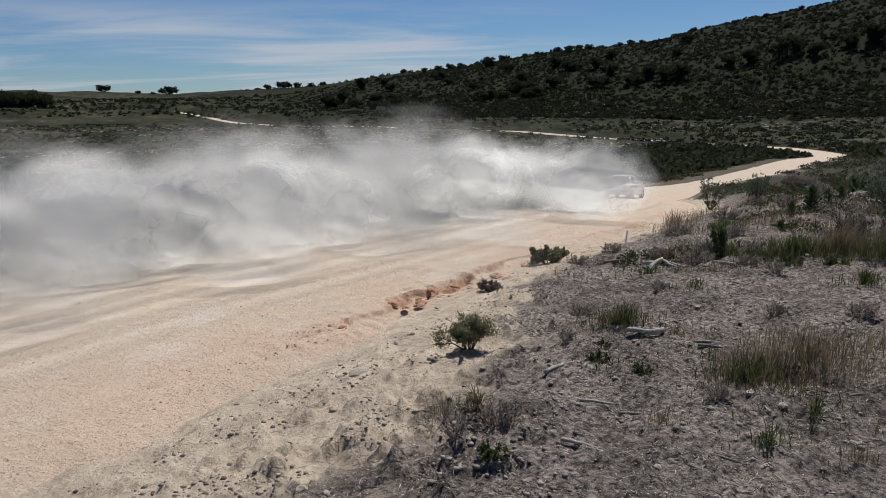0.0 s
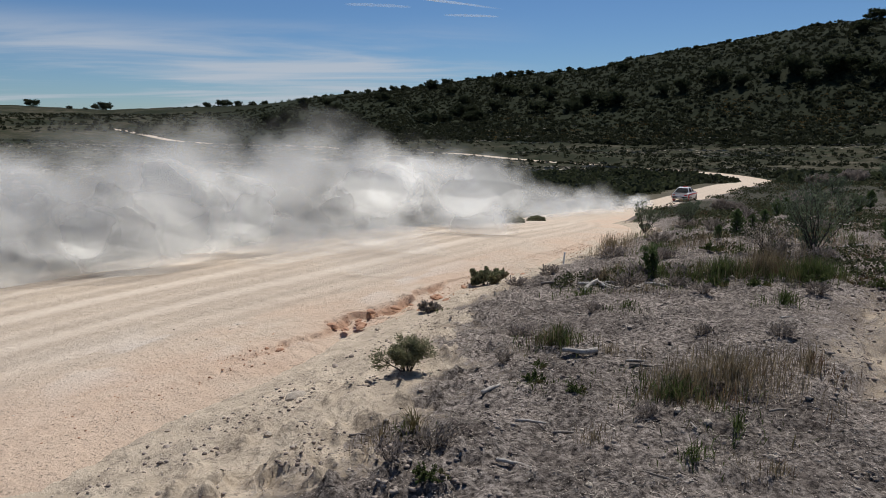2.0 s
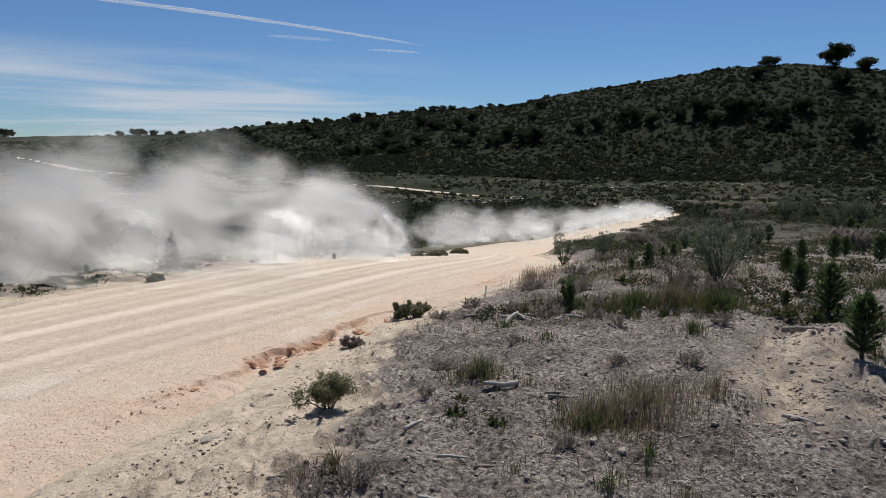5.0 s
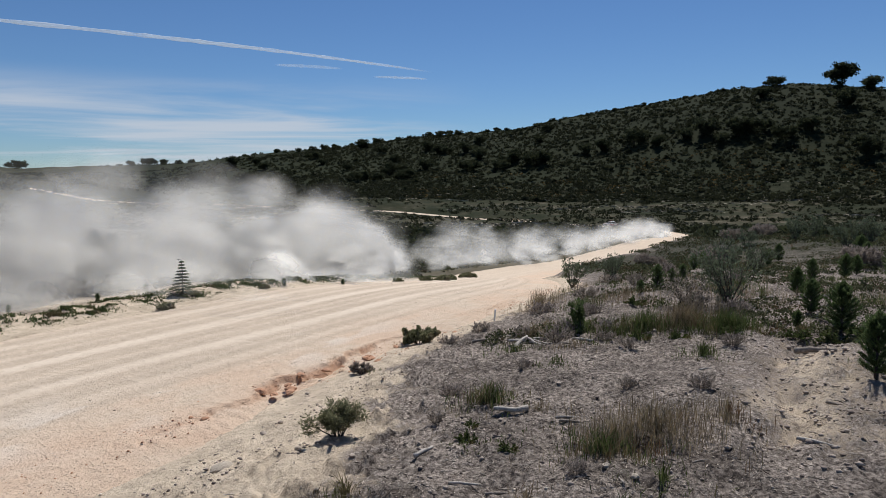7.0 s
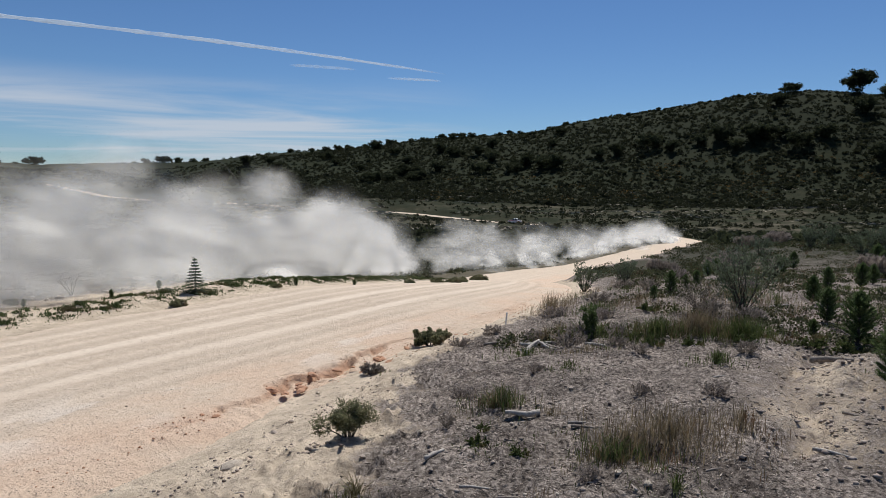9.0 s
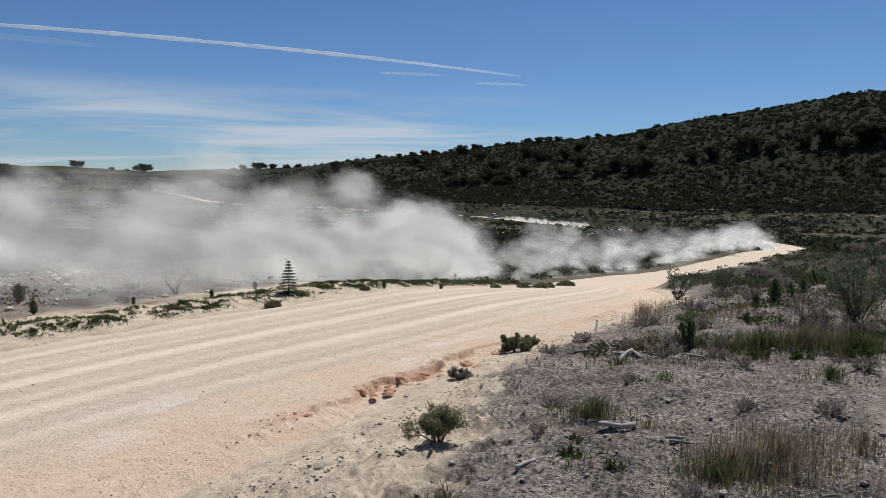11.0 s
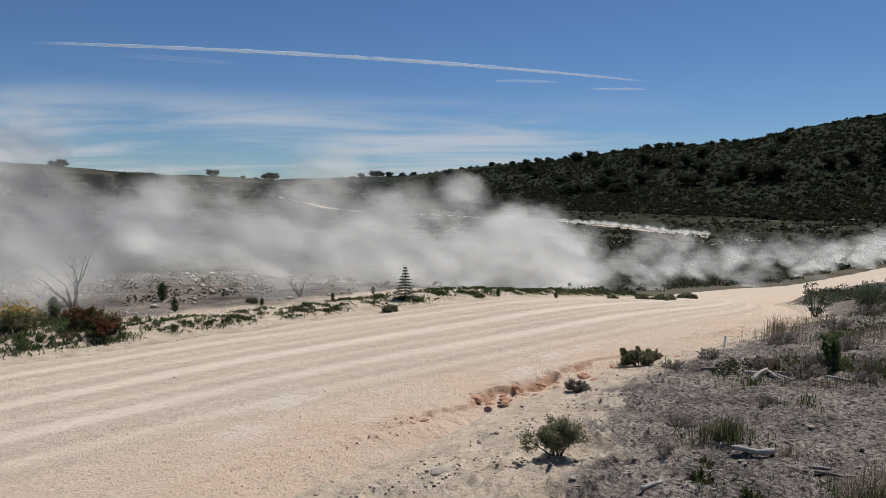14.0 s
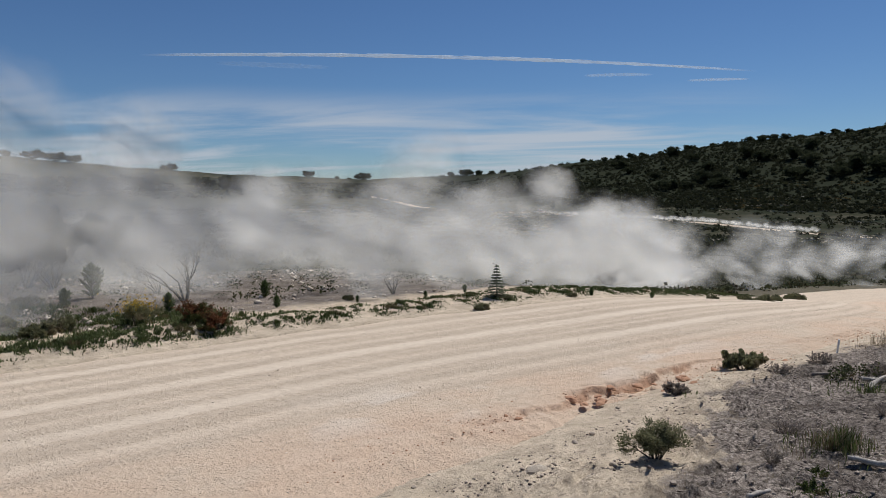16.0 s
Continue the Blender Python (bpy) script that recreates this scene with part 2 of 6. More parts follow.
LINE = spline(ROAD, 24)
SEG = np.linalg.norm(np.diff(LINE[:, :2], axis=0), axis=1)
ARC = np.concatenate([[0], np.cumsum(SEG)])


def on_road(s):
    """Place and flat heading of the road's middle at the arc length s (numbers or arrays)."""
    s = np.asarray(s, float)
    p = np.stack([np.interp(s, ARC, LINE[:, i]) for i in range(3)], -1)
    q = np.stack([np.interp(s + 0.4, ARC, LINE[:, i]) - np.interp(s - 0.4, ARC, LINE[:, i]) for i in range(2)], -1)
    q /= np.linalg.norm(q, axis=-1, keepdims=True)
    return p, q


def near_road(x, y):
    """Signed way across to the road's middle (right is plus), the road's height there, and the arc length."""
    shape = x.shape
    x, y = x.ravel(), y.ravel()
    if x.size < 64:
        a, d = LINE[:-1], np.diff(LINE, axis=0)
        rx, ry = x[:, None] - a[None, :, 0], y[:, None] - a[None, :, 1]
        t = np.clip((rx * d[:, 0] + ry * d[:, 1]) / SEG ** 2, 0, 1)
        ex, ey = rx - t * d[:, 0], ry - t * d[:, 1]
        i = np.argmin(ex * ex + ey * ey, axis=1)
        j = np.arange(x.size)
        t, ex, ey = t[j, i], ex[j, i], ey[j, i]
        side = np.where(d[i, 1] * ex - d[i, 0] * ey > 0, 1, -1)
        return (side * np.hypot(ex, ey)).reshape(shape), (a[i, 2] + t * d[i, 2]).reshape(shape), (ARC[i] + t * SEG[i]).reshape(shape)
    best = np.full(x.size, 1e9)
    side, zz, ss = np.zeros(x.size), np.zeros(x.size), np.zeros(x.size)
    for i in range(len(LINE) - 1):
        a, b = LINE[i], LINE[i + 1]
        d = (b - a)[:2]
        L2 = d @ d
        t = np.clip(((x - a[0]) * d[0] + (y - a[1]) * d[1]) / L2, 0, 1)
        ex, ey = x - a[0] - t * d[0], y - a[1] - t * d[1]
        e2 = ex * ex + ey * ey
        k = e2 < best
        best[k] = e2[k]
        side[k] = np.where(d[1] * ex[k] - d[0] * ey[k] > 0, 1, -1)
        zz[k] = a[2] + t[k] * (b[2] - a[2])
        ss[k] = ARC[i] + t[k] * (ARC[i + 1] - ARC[i])
    return (side * np.sqrt(best)).reshape(shape), zz.reshape(shape), ss.reshape(shape)


HALF = 3.2


def edge_shift(arc):
    """How far the washed right-hand edge lies inside (plus) or outside the usual line."""
    return np.interp(arc, (18, 25, 27.5, 29, 31, 34, 40, 50), (-0.5, -0.5, -0.3, -0.1, 0.3, 0.3, 0.15, 0.0))


def litter_line(x, y, s, arc):
    """How far a place lies inside the grey leaf litter, beyond the bare sandy bank."""
    return s - np.interp(arc, (22, 25, 27, 29, 31, 33, 45), (5.8, 5.6, 5.2, 4.3, 3.6, 3.4, 3.6)) + fbm(x / 1.1, y / 1.1, 4, 41) * 1.3


def natural(x, y):
    """The land without the road."""
    r = np.hypot(x, y) + 1e-6
    az = np.degrees(np.arctan2(x, y))
    front = np.abs(az)
    azc = np.clip(az, -100, 100)
    # left and middle: a valley that falls away; right: a low plateau
    valley = np.interp(r, (0, 12, 16, 24, 42, 62, 95, 130, 170), (0.05, 0.0, -0.25, -1.15, -4.1, -6.0, -7.4, -8.8, -9.0))
    plateau = np.interp(r, (0, 6, 15, 24, 42, 62, 80, 100, 120, 150, 170), (0.62, 0.6, 0.55, 0.3, -0.9, -2.3, -3.55, -4.9, -6.4, -8.0, -8.6))
    valley_l = np.interp(r, (0, 12, 18, 27, 45, 66, 95, 130, 170), (0.05, 0.0, -0.12, -0.55, -3.2, -5.6, -7.2, -8.8, -9.0))
    wl_ = 1 - sstep(-24, -6, az)
    valley = valley * (1 - wl_) + valley_l * wl_
    w = sstep(22, 36, az) * sstep(15, 26, r)
    near_z = valley * (1 - w) + plateau * w
    # beyond: slope to the foot of the hills, then the hills up to the ridge
    foot_r = np.interp(azc, (-60, -20, 5, 20, 45, 80), (330, 330, 275, 262, 255, 255))
    foot_e = np.interp(azc, (-60, -22, -5, 6, 21, 45), (-0.2, -0.45, -1.0, -1.15, -1.2, -1.45))
    ridge_r = np.interp(azc, (-70, -30, -12, 8, 20, 38, 60), (700, 640, 520, 430, 400, 390, 400))
    ridge_e = np.interp(azc, (-80, -47, -42, -30, -21, -10, 0, 10, 18, 21, 28, 34, 38, 43.5, 60), (3.0, 2.45, 1.9, 1.0, 0.75, 1.15, 2.45, 3.45, 4.25, 4.95, 5.9, 7.0, 7.05, 6.15, 4.0))
    foot_z = EYE + foot_r * np.tan(np.radians(foot_e))
    ridge_z = EYE + ridge_r * np.tan(np.radians(ridge_e))
    u = np.clip((r - 150) / (foot_r - 150), 0, 1)
    v = np.clip((r - foot_r) / (ridge_r - foot_r), 0, 1)
    z = near_z * (1 - sstep(0, 0.5, u)) + (-9.2 + (foot_z + 9.2) * u ** 2.6) * sstep(0, 0.5, u)
    z = np.where(r > foot_r, foot_z + (ridge_z - foot_z) * (0.55 * v + 0.45 * v * v * (3 - 2 * v)), z)
    z = np.where(r > ridge_r, ridge_z - (ridge_z + 20) * sstep(0, 1.6, (r - ridge_r) / ridge_r), z)
    # behind the camera the plateau simply goes on
    back = sstep(70, 110, front)
    z = z * (1 - back) + np.interp(r, (0, 50, 300, 3000), (0.6, 0.6, 2.0, -20)) * back
    z = z + fbm(x / 45, y / 45, 4, 3) * 5.0 * sstep(140, 300, r) + fbm(x / 9, y / 9, 4, 5) * 0.9 * sstep(30, 140, r)
    return z


def land(x, y):
    """The ground's height: the land with the road cut into it."""
    x, y = np.asarray(x, float), np.asarray(y, float)
    s, zr, arc = near_road(x, y)
    nat = natural(x, y)
    r = np.hypot(x, y)
    near = 1 - sstep(24, 44, r)
    a = np.abs(s)
    # right bank by the camera: a shallow ditch, then a sandy bank up to the mound
    wob = fbm(arc / 1.6, s / 6, 3, 21) * 0.5
    es = edge_shift(arc)
    bank = np.interp(s + es + wob * 0.6, (2.6, 3.0, 3.35, 4.2, 5.0, 6.1, 7.5), (0.0, -0.07, 0.0, 0.2, 0.42, 0.60, 0.68))
    right = zr + bank
    mixr = sstep(8.0, 22.0, s)
    right = right * (1 - mixr) + nat * mixr
    # left: a low berm of scraped soil, then the fall to the valley
    left = zr + np.interp(a + wob, (2.6, 3.3, 3.9, 4.8, 7.0), (-0.02, 0.02, 0.14, 0.05, -0.12))
    mixl = sstep(5.5, 14.0, a)
    left = left * (1 - mixl) + nat * mixl
    z_near = np.where(s > 0, right, left)
    # elsewhere: a plain bench
    m = sstep(HALF + 0.3, HALF + 9.0, a)
    z_far = zr * (1 - m) + nat * m
    # right of the dipping road the plateau ends in a steep bank
    high = np.interp(arc, (36, 46, 62, 70, 80, 90, 100, 110, 122, 140), (0.4, 0.55, 0.75, 0.85, 1.25, 1.4, 1.35, 1.1, 0.7, 0.0))
    brow = zr + high * sstep(3.3, 5.0, s + wob * 1.2)
    m2 = sstep(6.0, 17.0, s)
    z_far = np.where((s > 0) & (arc > 30) & (arc < 140), brow * (1 - m2) + np.maximum(nat, brow - 0.15 * (s - 6)) * m2, z_far)
    z = z_near * near + z_far * (1 - near)
    rough = sstep(2.9, 4.2, a)
    z = z + rough * (fbm(x / 1.3, y / 1.3, 4, 9) * 0.10 + fbm(x * 2.6, y * 2.6, 5, 13, 0.66) * 0.15 * (1 - sstep(12, 30, r)))
    # broken clods on the near bank
    ll = litter_line(x, y, s, arc)
    crust = np.exp(-((ll - 0.25) / 0.8) ** 2)
    clod = np.clip(fbm(x * 7, y * 7, 3, 31) - 0.05, 0, 1) * sstep(3.4, 4.3, s + es) * (1 - sstep(9, 16, r))
    z = z + clod * (0.13 + 0.2 * crust)
    # plates of broken crust where the litter begins
    plate = sstep(0.0, 0.07, fbm(x * 3.6 + 3, y * 3.6, 3, 33)) * crust * (s > 3.2) * (1 - sstep(11, 18, r))
    z = z + 0.045 * plate
    # a shallow machine-cut trench with its heap beside it
    u = (x - 4.2) * 0.64 + (y - 5.2) * 0.77
    v = (x - 4.2) * 0.77 - (y - 5.2) * 0.64 + 0.12 * np.sin(u * 2.3)
    along = sstep(-1.9, -1.0, u) * (1 - sstep(1.6, 2.6, u)) * (near > 0)
    heap = fbm(x * 4.2, y * 4.2, 4, 77, 0.65)
    z = z + along * (-0.13 * np.exp(-((v - 0.05) / 0.15) ** 2) + (0.10 + 0.32 * np.clip(heap, -0.2, 1)) * np.exp(-((v - 0.75) / 0.5) ** 2) + 0.06 * np.exp(-((v + 0.55) / 0.4) ** 2))
    return z


def build_ground():
    az = np.concatenate([np.linspace(-180, -62, 40, endpoint=False), np.linspace(-62, 62, 520, endpoint=False), np.linspace(62, 180, 40, endpoint=False)])
    rr = np.concatenate([[0.002, 0.5], np.geomspace(1.0, 34, 420), np.geomspace(34.8, 760, 190), np.geomspace(800, 3600, 14)])
    A, Rr = np.meshgrid(np.radians(az), rr)
    X, Y = Rr * np.sin(A), Rr * np.cos(A)
    s, zr, arc = near_road(X, Y)
    Z = land(X, Y)
    # the road lies on its own bed a little above the sheet
    Z = Z - 0.12 * (1 - sstep(HALF - 0.55, HALF - 0.15, np.where(s > 0, s + edge_shift(arc), -s)))
    me = grid_mesh("ground", np.stack([X, Y, Z], -1), wrap=True)
    me.flip_normals()
    azd = np.degrees(A)
    v = (X - 4.2) * 0.77 - (Y - 5.2) * 0.64
    u = (X - 4.2) * 0.64 + (Y - 5.2) * 0.77
    along = sstep(-1.9, -0.9, u) * (1 - sstep(1.2, 2.6, u)) * np.exp(-((v - 0.35) / 0.75) ** 2) * (0.75 + 0.9 * fbm(X / 0.5, Y / 0.5, 4, 45))
    masks = {
        "litter": np.where(s > 0, sstep(-0.5, 0.6, litter_line(X, Y, s, arc)), 0.8 * sstep(4.2, 6.5, -s)) - along * 0.6 - 0.35 * np.exp(-((litter_line(X, Y, s, arc) - 0.2) / 0.7) ** 2) * (Rr < 14) * (fbm(X / 0.3, Y / 0.3, 3, 43) > 0.03),
        "far": sstep(15, 42, Rr) * (0.8 + 0.2 * sstep(60, 140, Rr)) * (1 - 0.85 * sstep(2.5, 3.4, s) * (1 - sstep(4.6, 6.5, s + fbm(X / 2.5, Y / 2.5, 3, 47) * 3)) * (arc > 40) * (arc < 130)),
        "terrace": np.maximum(sstep(60, 110, Rr) * (1 - sstep(230, 285, Rr)), sstep(100, 160, Rr) * (1 - sstep(-22, -8, azd))),
    }
    for name, v in masks.items():
        me.attributes.new(name, "FLOAT", "POINT").data.foreach_set("value", np.ascontiguousarray(v.ravel(), np.float32))
    me.materials.append(M_GROUND)
    return tagged(new("ground", me), "sandy clay and leaf litter rising to scrub-covered hills", "ground", kind="structure")


def road_height(s, across):
    """Crown, ruts and ripples of the road over its middle line."""
    rut = 0
    for c, wd, dp in ((-2.25, 0.2, 0.008), (-0.75, 0.24, 0.014), (0.62, 0.22, 0.015), (1.45, 0.16, 0.008)):
        cc = c + 0.14 * np.sin(s / 7.3 + c)
        rut = rut - dp * np.exp(-((across - cc) / wd) ** 2) + 0.55 * dp * np.exp(-((np.abs(across - cc) - 2.0 * wd) / (0.6 * wd)) ** 2)
    edge = -0.13 * sstep(HALF - 0.5, HALF + 0.25, np.abs(across))
    return 0.05 * (1 - (across / HALF) ** 2) + rut + edge + fbm(s / 2.6, across / 0.5, 5, 51) * 0.022


RUTS = (-2.25, -1.35, -0.75, 0.15, 0.62, 1.45)


def build_road():
    s = np.concatenate([np.linspace(0.5, 16, 60, endpoint=False), np.linspace(16, 40, 620, endpoint=False), np.linspace(40, 60, 180, endpoint=False), np.linspace(60, ARC[-1] - 0.5, 700)])
    lat = np.concatenate([np.linspace(-HALF - 0.15, 1.5, 56, endpoint=False), np.linspace(1.5, HALF + 0.05, 62)])
    p, q = on_road(s)
    n = np.stack([q[:, 1], -q[:, 0]], -1)
    S, L = np.meshgrid(s, lat, indexing="ij")
    thin = np.interp(s, (0, 150, 230, 600), (1, 1, 0.6, 0.5))[:, None]
    ragged = 1 + fbm(S / 0.9, np.sign(L) * 3.0, 4, 61) * 0.16 * (np.abs(L) / HALF) ** 4
    wide = np.where(L > 0, 1 - edge_shift(S) / HALF * (L / HALF) ** 2, 1.0)
    X = p[:, None, 0] + n[:, None, 0] * L * thin * ragged * wide
    Y = p[:, None, 1] + n[:, None, 1] * L * thin * ragged * wide
    Z = p[:, None, 2] + road_height(S, L)
    # the washed-out ditch edge: a broken ledge and sharp-sided pits in the clay
    reach = sstep(22, 26, S) * (1 - sstep(38, 46, S))
    worst = 0.12 + 0.88 * np.exp(-((S - 29.4) / 1.6) ** 2)
    lip = 2.62 + 0.75 * fbm(S / 0.8, L * 0, 4, 72, 0.6)
    ledge = sstep(lip, lip + 0.05, L) * reach * worst
    face = np.exp(-((L - lip - 0.02) / 0.055) ** 2) * reach * worst
    pits = sstep(0.03, 0.09, fbm(S / 0.42, L / 0.20, 4, 71, 0.6)) * sstep(lip - 0.16, lip - 0.02, L) * (1 - sstep(lip + 0.12, lip + 0.3, L)) * reach * worst
    wash = np.clip(fbm(S / 1.6, L / 0.25 - S / 0.9, 4, 75), 0, 1) * sstep(1.5, 2.4, L) * reach
    Z = Z - ledge * 0.095 - pits * 0.075 - wash * 0.03 + fbm(S / 0.12, L / 0.12, 3, 77) * 0.03 * sstep(2.2, 2.7, L) * reach
    me = grid_mesh("road", np.stack([X, Y, Z], -1))
    me.flip_normals()
    far = 1 - 0.75 * sstep(42, 60, S)
    track, loose = 0, 0
    for i, c in enumerate(RUTS):
        cc = c + 0.14 * np.sin(S / 7.3 + c) + 0.05 * fbm(S / 2.2, S * 0 + i, 2, 89)
        w = (0.12, 0.07, 0.15, 0.06, 0.14, 0.09)[i]
        track = track + sstep(1.35 * w, 0.75 * w, np.abs(L - cc)) * (0.75 + 0.7 * fbm(S / 2.4, L / 0.4 + i, 3, 83)) * (0.9, 0.5, 1.0, 0.45, 1.0, 0.6)[i]
        loose = loose + np.exp(-((np.abs(L - cc) - w - 0.16) / 0.11) ** 2) * (0.35 + 1.2 * vnoise(S / 1.9, L / 0.3, 87))
    streak = fbm(S / 5.0, L / 0.11, 3, 85)
    track, loose = np.clip(track + 0.5 * streak, 0, 1), np.clip(loose - 0.8 * streak, 0, 1)
    clay = sstep(0.9, 2.2, L + fbm(S / 2.0, L, 3, 81) * 1.2)
    crust = sstep(0.06, 0.16, fbm(S / 1.1, L / 0.5, 4, 86)) * np.exp(-((L - 1.75) / 0.55) ** 2) * np.exp(-((S - 28.5) / 3.2) ** 2) * 0.8
    # bared red clay; on the ledge face it also paints the overhang's shade
    gully = np.clip(0.7 * pits + 0.9 * face + 0.8 * wash, 0, 1)
    for name, v in (("loose", loose * far), ("track", track * far), ("clay", clay), ("gully", gully), ("crust", crust)):
        me.attributes.new(name, "FLOAT", "POINT").data.foreach_set("value", np.ascontiguousarray(v.ravel(), np.float32))
    me.materials.append(M_ROAD)
    return tagged(new("road", me), "pale rutted gravel road with dusty wheel tracks", "road", kind="structure")


ground = build_ground()
road = build_road()


def put(x, y, sink=0.0):
    """The ground's height at one place."""
    return float(land(np.array([x]), np.array([y]))[0]) - sink

# ---------------------------------------------------------------- plant and wood materials


def leaf_material(name, dark, light, warm=None, warm_share=0.0, through=0.25):
    """Leaves: colour differs from leaf to leaf, some light comes through them."""
    k = Nodes(name)
    r = k.add("NewGeometry").outputs["Random Per Island"]
    col = k.ramp(r, [(0.0, dark), (0.8, light)])
    if warm:
        col = k.mix(k.range(k.noise(2.2, 3), 0.62 - warm_share, 0.72 - warm_share), col, warm)
    o = k.add("ObjectInfo").outputs["Random"]
    col = k.mix(k.range(o, 0, 1, 0, 0.35), col, k.mix(1.0, col, (0.6, 0.62, 0.5), "MULTIPLY"))
    tr = k.add("BsdfTranslucent", Color=col)
    mx = k.add("MixShader", Fac=through)
    k.finish(col, 0.85)
    k.b.inputs["Specular IOR Level"].default_value = 0.06
    k.l.new(k.b.outputs[0], mx.inputs[1])
    k.l.new(tr.outputs[0], mx.inputs[2])
    k.l.new(mx.outputs[0], k.out.inputs[0])
    return k.mat


M_SCRUB = leaf_material("scrub_leaves", (0.033, 0.037, 0.02), (0.045, 0.047, 0.025), None, 0.0, 0.3)
M_CROWN = leaf_material("tree_leaves", (0.034, 0.042, 0.023), (0.06, 0.066, 0.034), None, 0, 0.4)
M_BUSH = leaf_material("bush_leaves", (0.10, 0.105, 0.055), (0.26, 0.25, 0.14), (0.26, 0.21, 0.13), 0.1, 0.55)
M_HEATH = leaf_material("heath_leaves", (0.035, 0.04, 0.02), (0.115, 0.12, 0.06), (0.13, 0.085, 0.05), 0.06)
M_VERGE = leaf_material("verge_grass", (0.05, 0.068, 0.026), (0.14, 0.165, 0.07), (0.17, 0.14, 0.075), 0.06, 0.35)
M_PINE = leaf_material("pine_needles", (0.05, 0.078, 0.03), (0.15, 0.195, 0.08), None, 0, 0.55)
M_OLIVE = leaf_material("grey_green_leaves", (0.075, 0.092, 0.058), (0.18, 0.205, 0.13), None, 0, 0.35)
M_PURPLE = leaf_material("dry_twig_leaves", (0.16, 0.135, 0.115), (0.36, 0.30, 0.255), None, 0, 0.45)
M_GREEN = leaf_material("green_grass", (0.045, 0.06, 0.018), (0.13, 0.155, 0.055), (0.17, 0.14, 0.07), 0.08, 0.3)
M_DRY = leaf_material("dry_grass", (0.12, 0.085, 0.05), (0.34, 0.27, 0.165), (0.17, 0.10, 0.055), 0.08, 0.3)
M_YELLOW = leaf_material("yellow_blossom", (0.35, 0.20, 0.02), (0.62, 0.42, 0.05))
M_RED = leaf_material("red_leaves", (0.08, 0.04, 0.02), (0.21, 0.09, 0.045), (0.09, 0.10, 0.035), 0.14)
M_LITTER = leaf_material("leaf_litter", (0.04, 0.032, 0.026), (0.47, 0.40, 0.325), None, 0, 0.0)
M_WINDROW = leaf_material("bleached_brush", (0.12, 0.10, 0.075), (0.40, 0.35, 0.28), None, 0, 0.0)
M_BARK = simple("bark", (0.075, 0.064, 0.055), 0.9, 0.4, 14)
M_DEAD = simple("bleached_wood", (0.40, 0.36, 0.31), 0.85, 0.5, 30)
M_STICK = simple("weathered_stick", (0.24, 0.205, 0.17), 0.9, 0.45, 30)
M_STONE = simple("pale_stone", (0.44, 0.37, 0.29), 0.9, 0.3, 16)
M_CLOD = leaf_material("dry_clod", (0.14, 0.11, 0.095), (0.42, 0.345, 0.28), None, 0, 0.0)
M_REDCLAY = simple("red_clay", (0.46, 0.26, 0.16), 0.95, 0.3, 14)
M_BRACKEN = leaf_material("rusty_bracken", (0.08, 0.055, 0.02), (0.20, 0.135, 0.05), None, 0, 0.2)
M_PEBBLE = leaf_material("pebbles", (0.36, 0.29, 0.22), (0.68, 0.58, 0.47), None, 0, 0.0)
M_WHITE = simple("white_paint", (0.8, 0.8, 0.78), 0.5, 0.05, 20)

rng = np.random.default_rng(7)


def unit(n):
    v = rng.normal(size=(n, 3))
    return v / np.linalg.norm(v, axis=1, keepdims=True)


def quads(name, V, material):
    """A mesh of separate four-cornered leaves, V: n x 4 x 3."""
    n = len(V)
    me = bpy.data.meshes.new(name)
    me.vertices.add(n * 4)
    me.vertices.foreach_set("co", np.ascontiguousarray(V.reshape(-1), np.float32))
    me.loops.add(n * 4)
    me.loops.foreach_set("vertex_index", np.arange(n * 4, dtype=np.int32))
    me.polygons.add(n)
    me.polygons.foreach_set("loop_start", np.arange(0, n * 4, 4, dtype=np.int32))
    me.polygons.foreach_set("loop_total", np.full(n, 4, np.int32))
    me.update(calc_edges=True)
    me.materials.append(material)
    return me


def leaves(C, size, lean=None, aspect=0.45):
    """Leaf quads at the places C; lean draws the blades' long axis."""
    n = len(C)
    a = unit(n)
    if lean is not None:
        a = a * 0.6 + lean
        a /= np.linalg.norm(a, axis=1, keepdims=True)
    b = np.cross(a, unit(n))
    b /= np.linalg.norm(b, axis=1, keepdims=True) + 1e-9
    s = np.broadcast_to(np.asarray(size, float), (n,))[:, None]
    c = np.cross(a, b) * s * 0.12
    return np.stack([C - a * s * 0.5, C + b * s * aspect * 0.5 + c, C + a * s * 0.5, C - b * s * aspect * 0.5 + c], 1)


def tube_mesh(name, segs, material, sides=5):
    """Tapered limbs: segs of (start, end, radius, radius)."""
    V, F = [], []
    for p0, p1, r0, r1 in segs:
        d = (p1 - p0).normalized()
        u = d.orthogonal().normalized()
        w = d.cross(u)
        k = len(V)
        for p, r in ((p0, r0), (p1, r1)):
            for i in range(sides):
                t = 2 * math.pi * i / sides
                V.append(p + u * (r * math.cos(t)) + w * (r * math.sin(t)))
        for i in range(sides):
            j = (i + 1) % sides
            F.append((k + i, k + j, k + sides + j, k + sides + i))
        F.append(tuple(k + i for i in reversed(range(sides))))
        F.append(tuple(k + sides + i for i in range(sides)))
    me = mesh_of(name, V, F)
    me.materials.append(material)
    return me


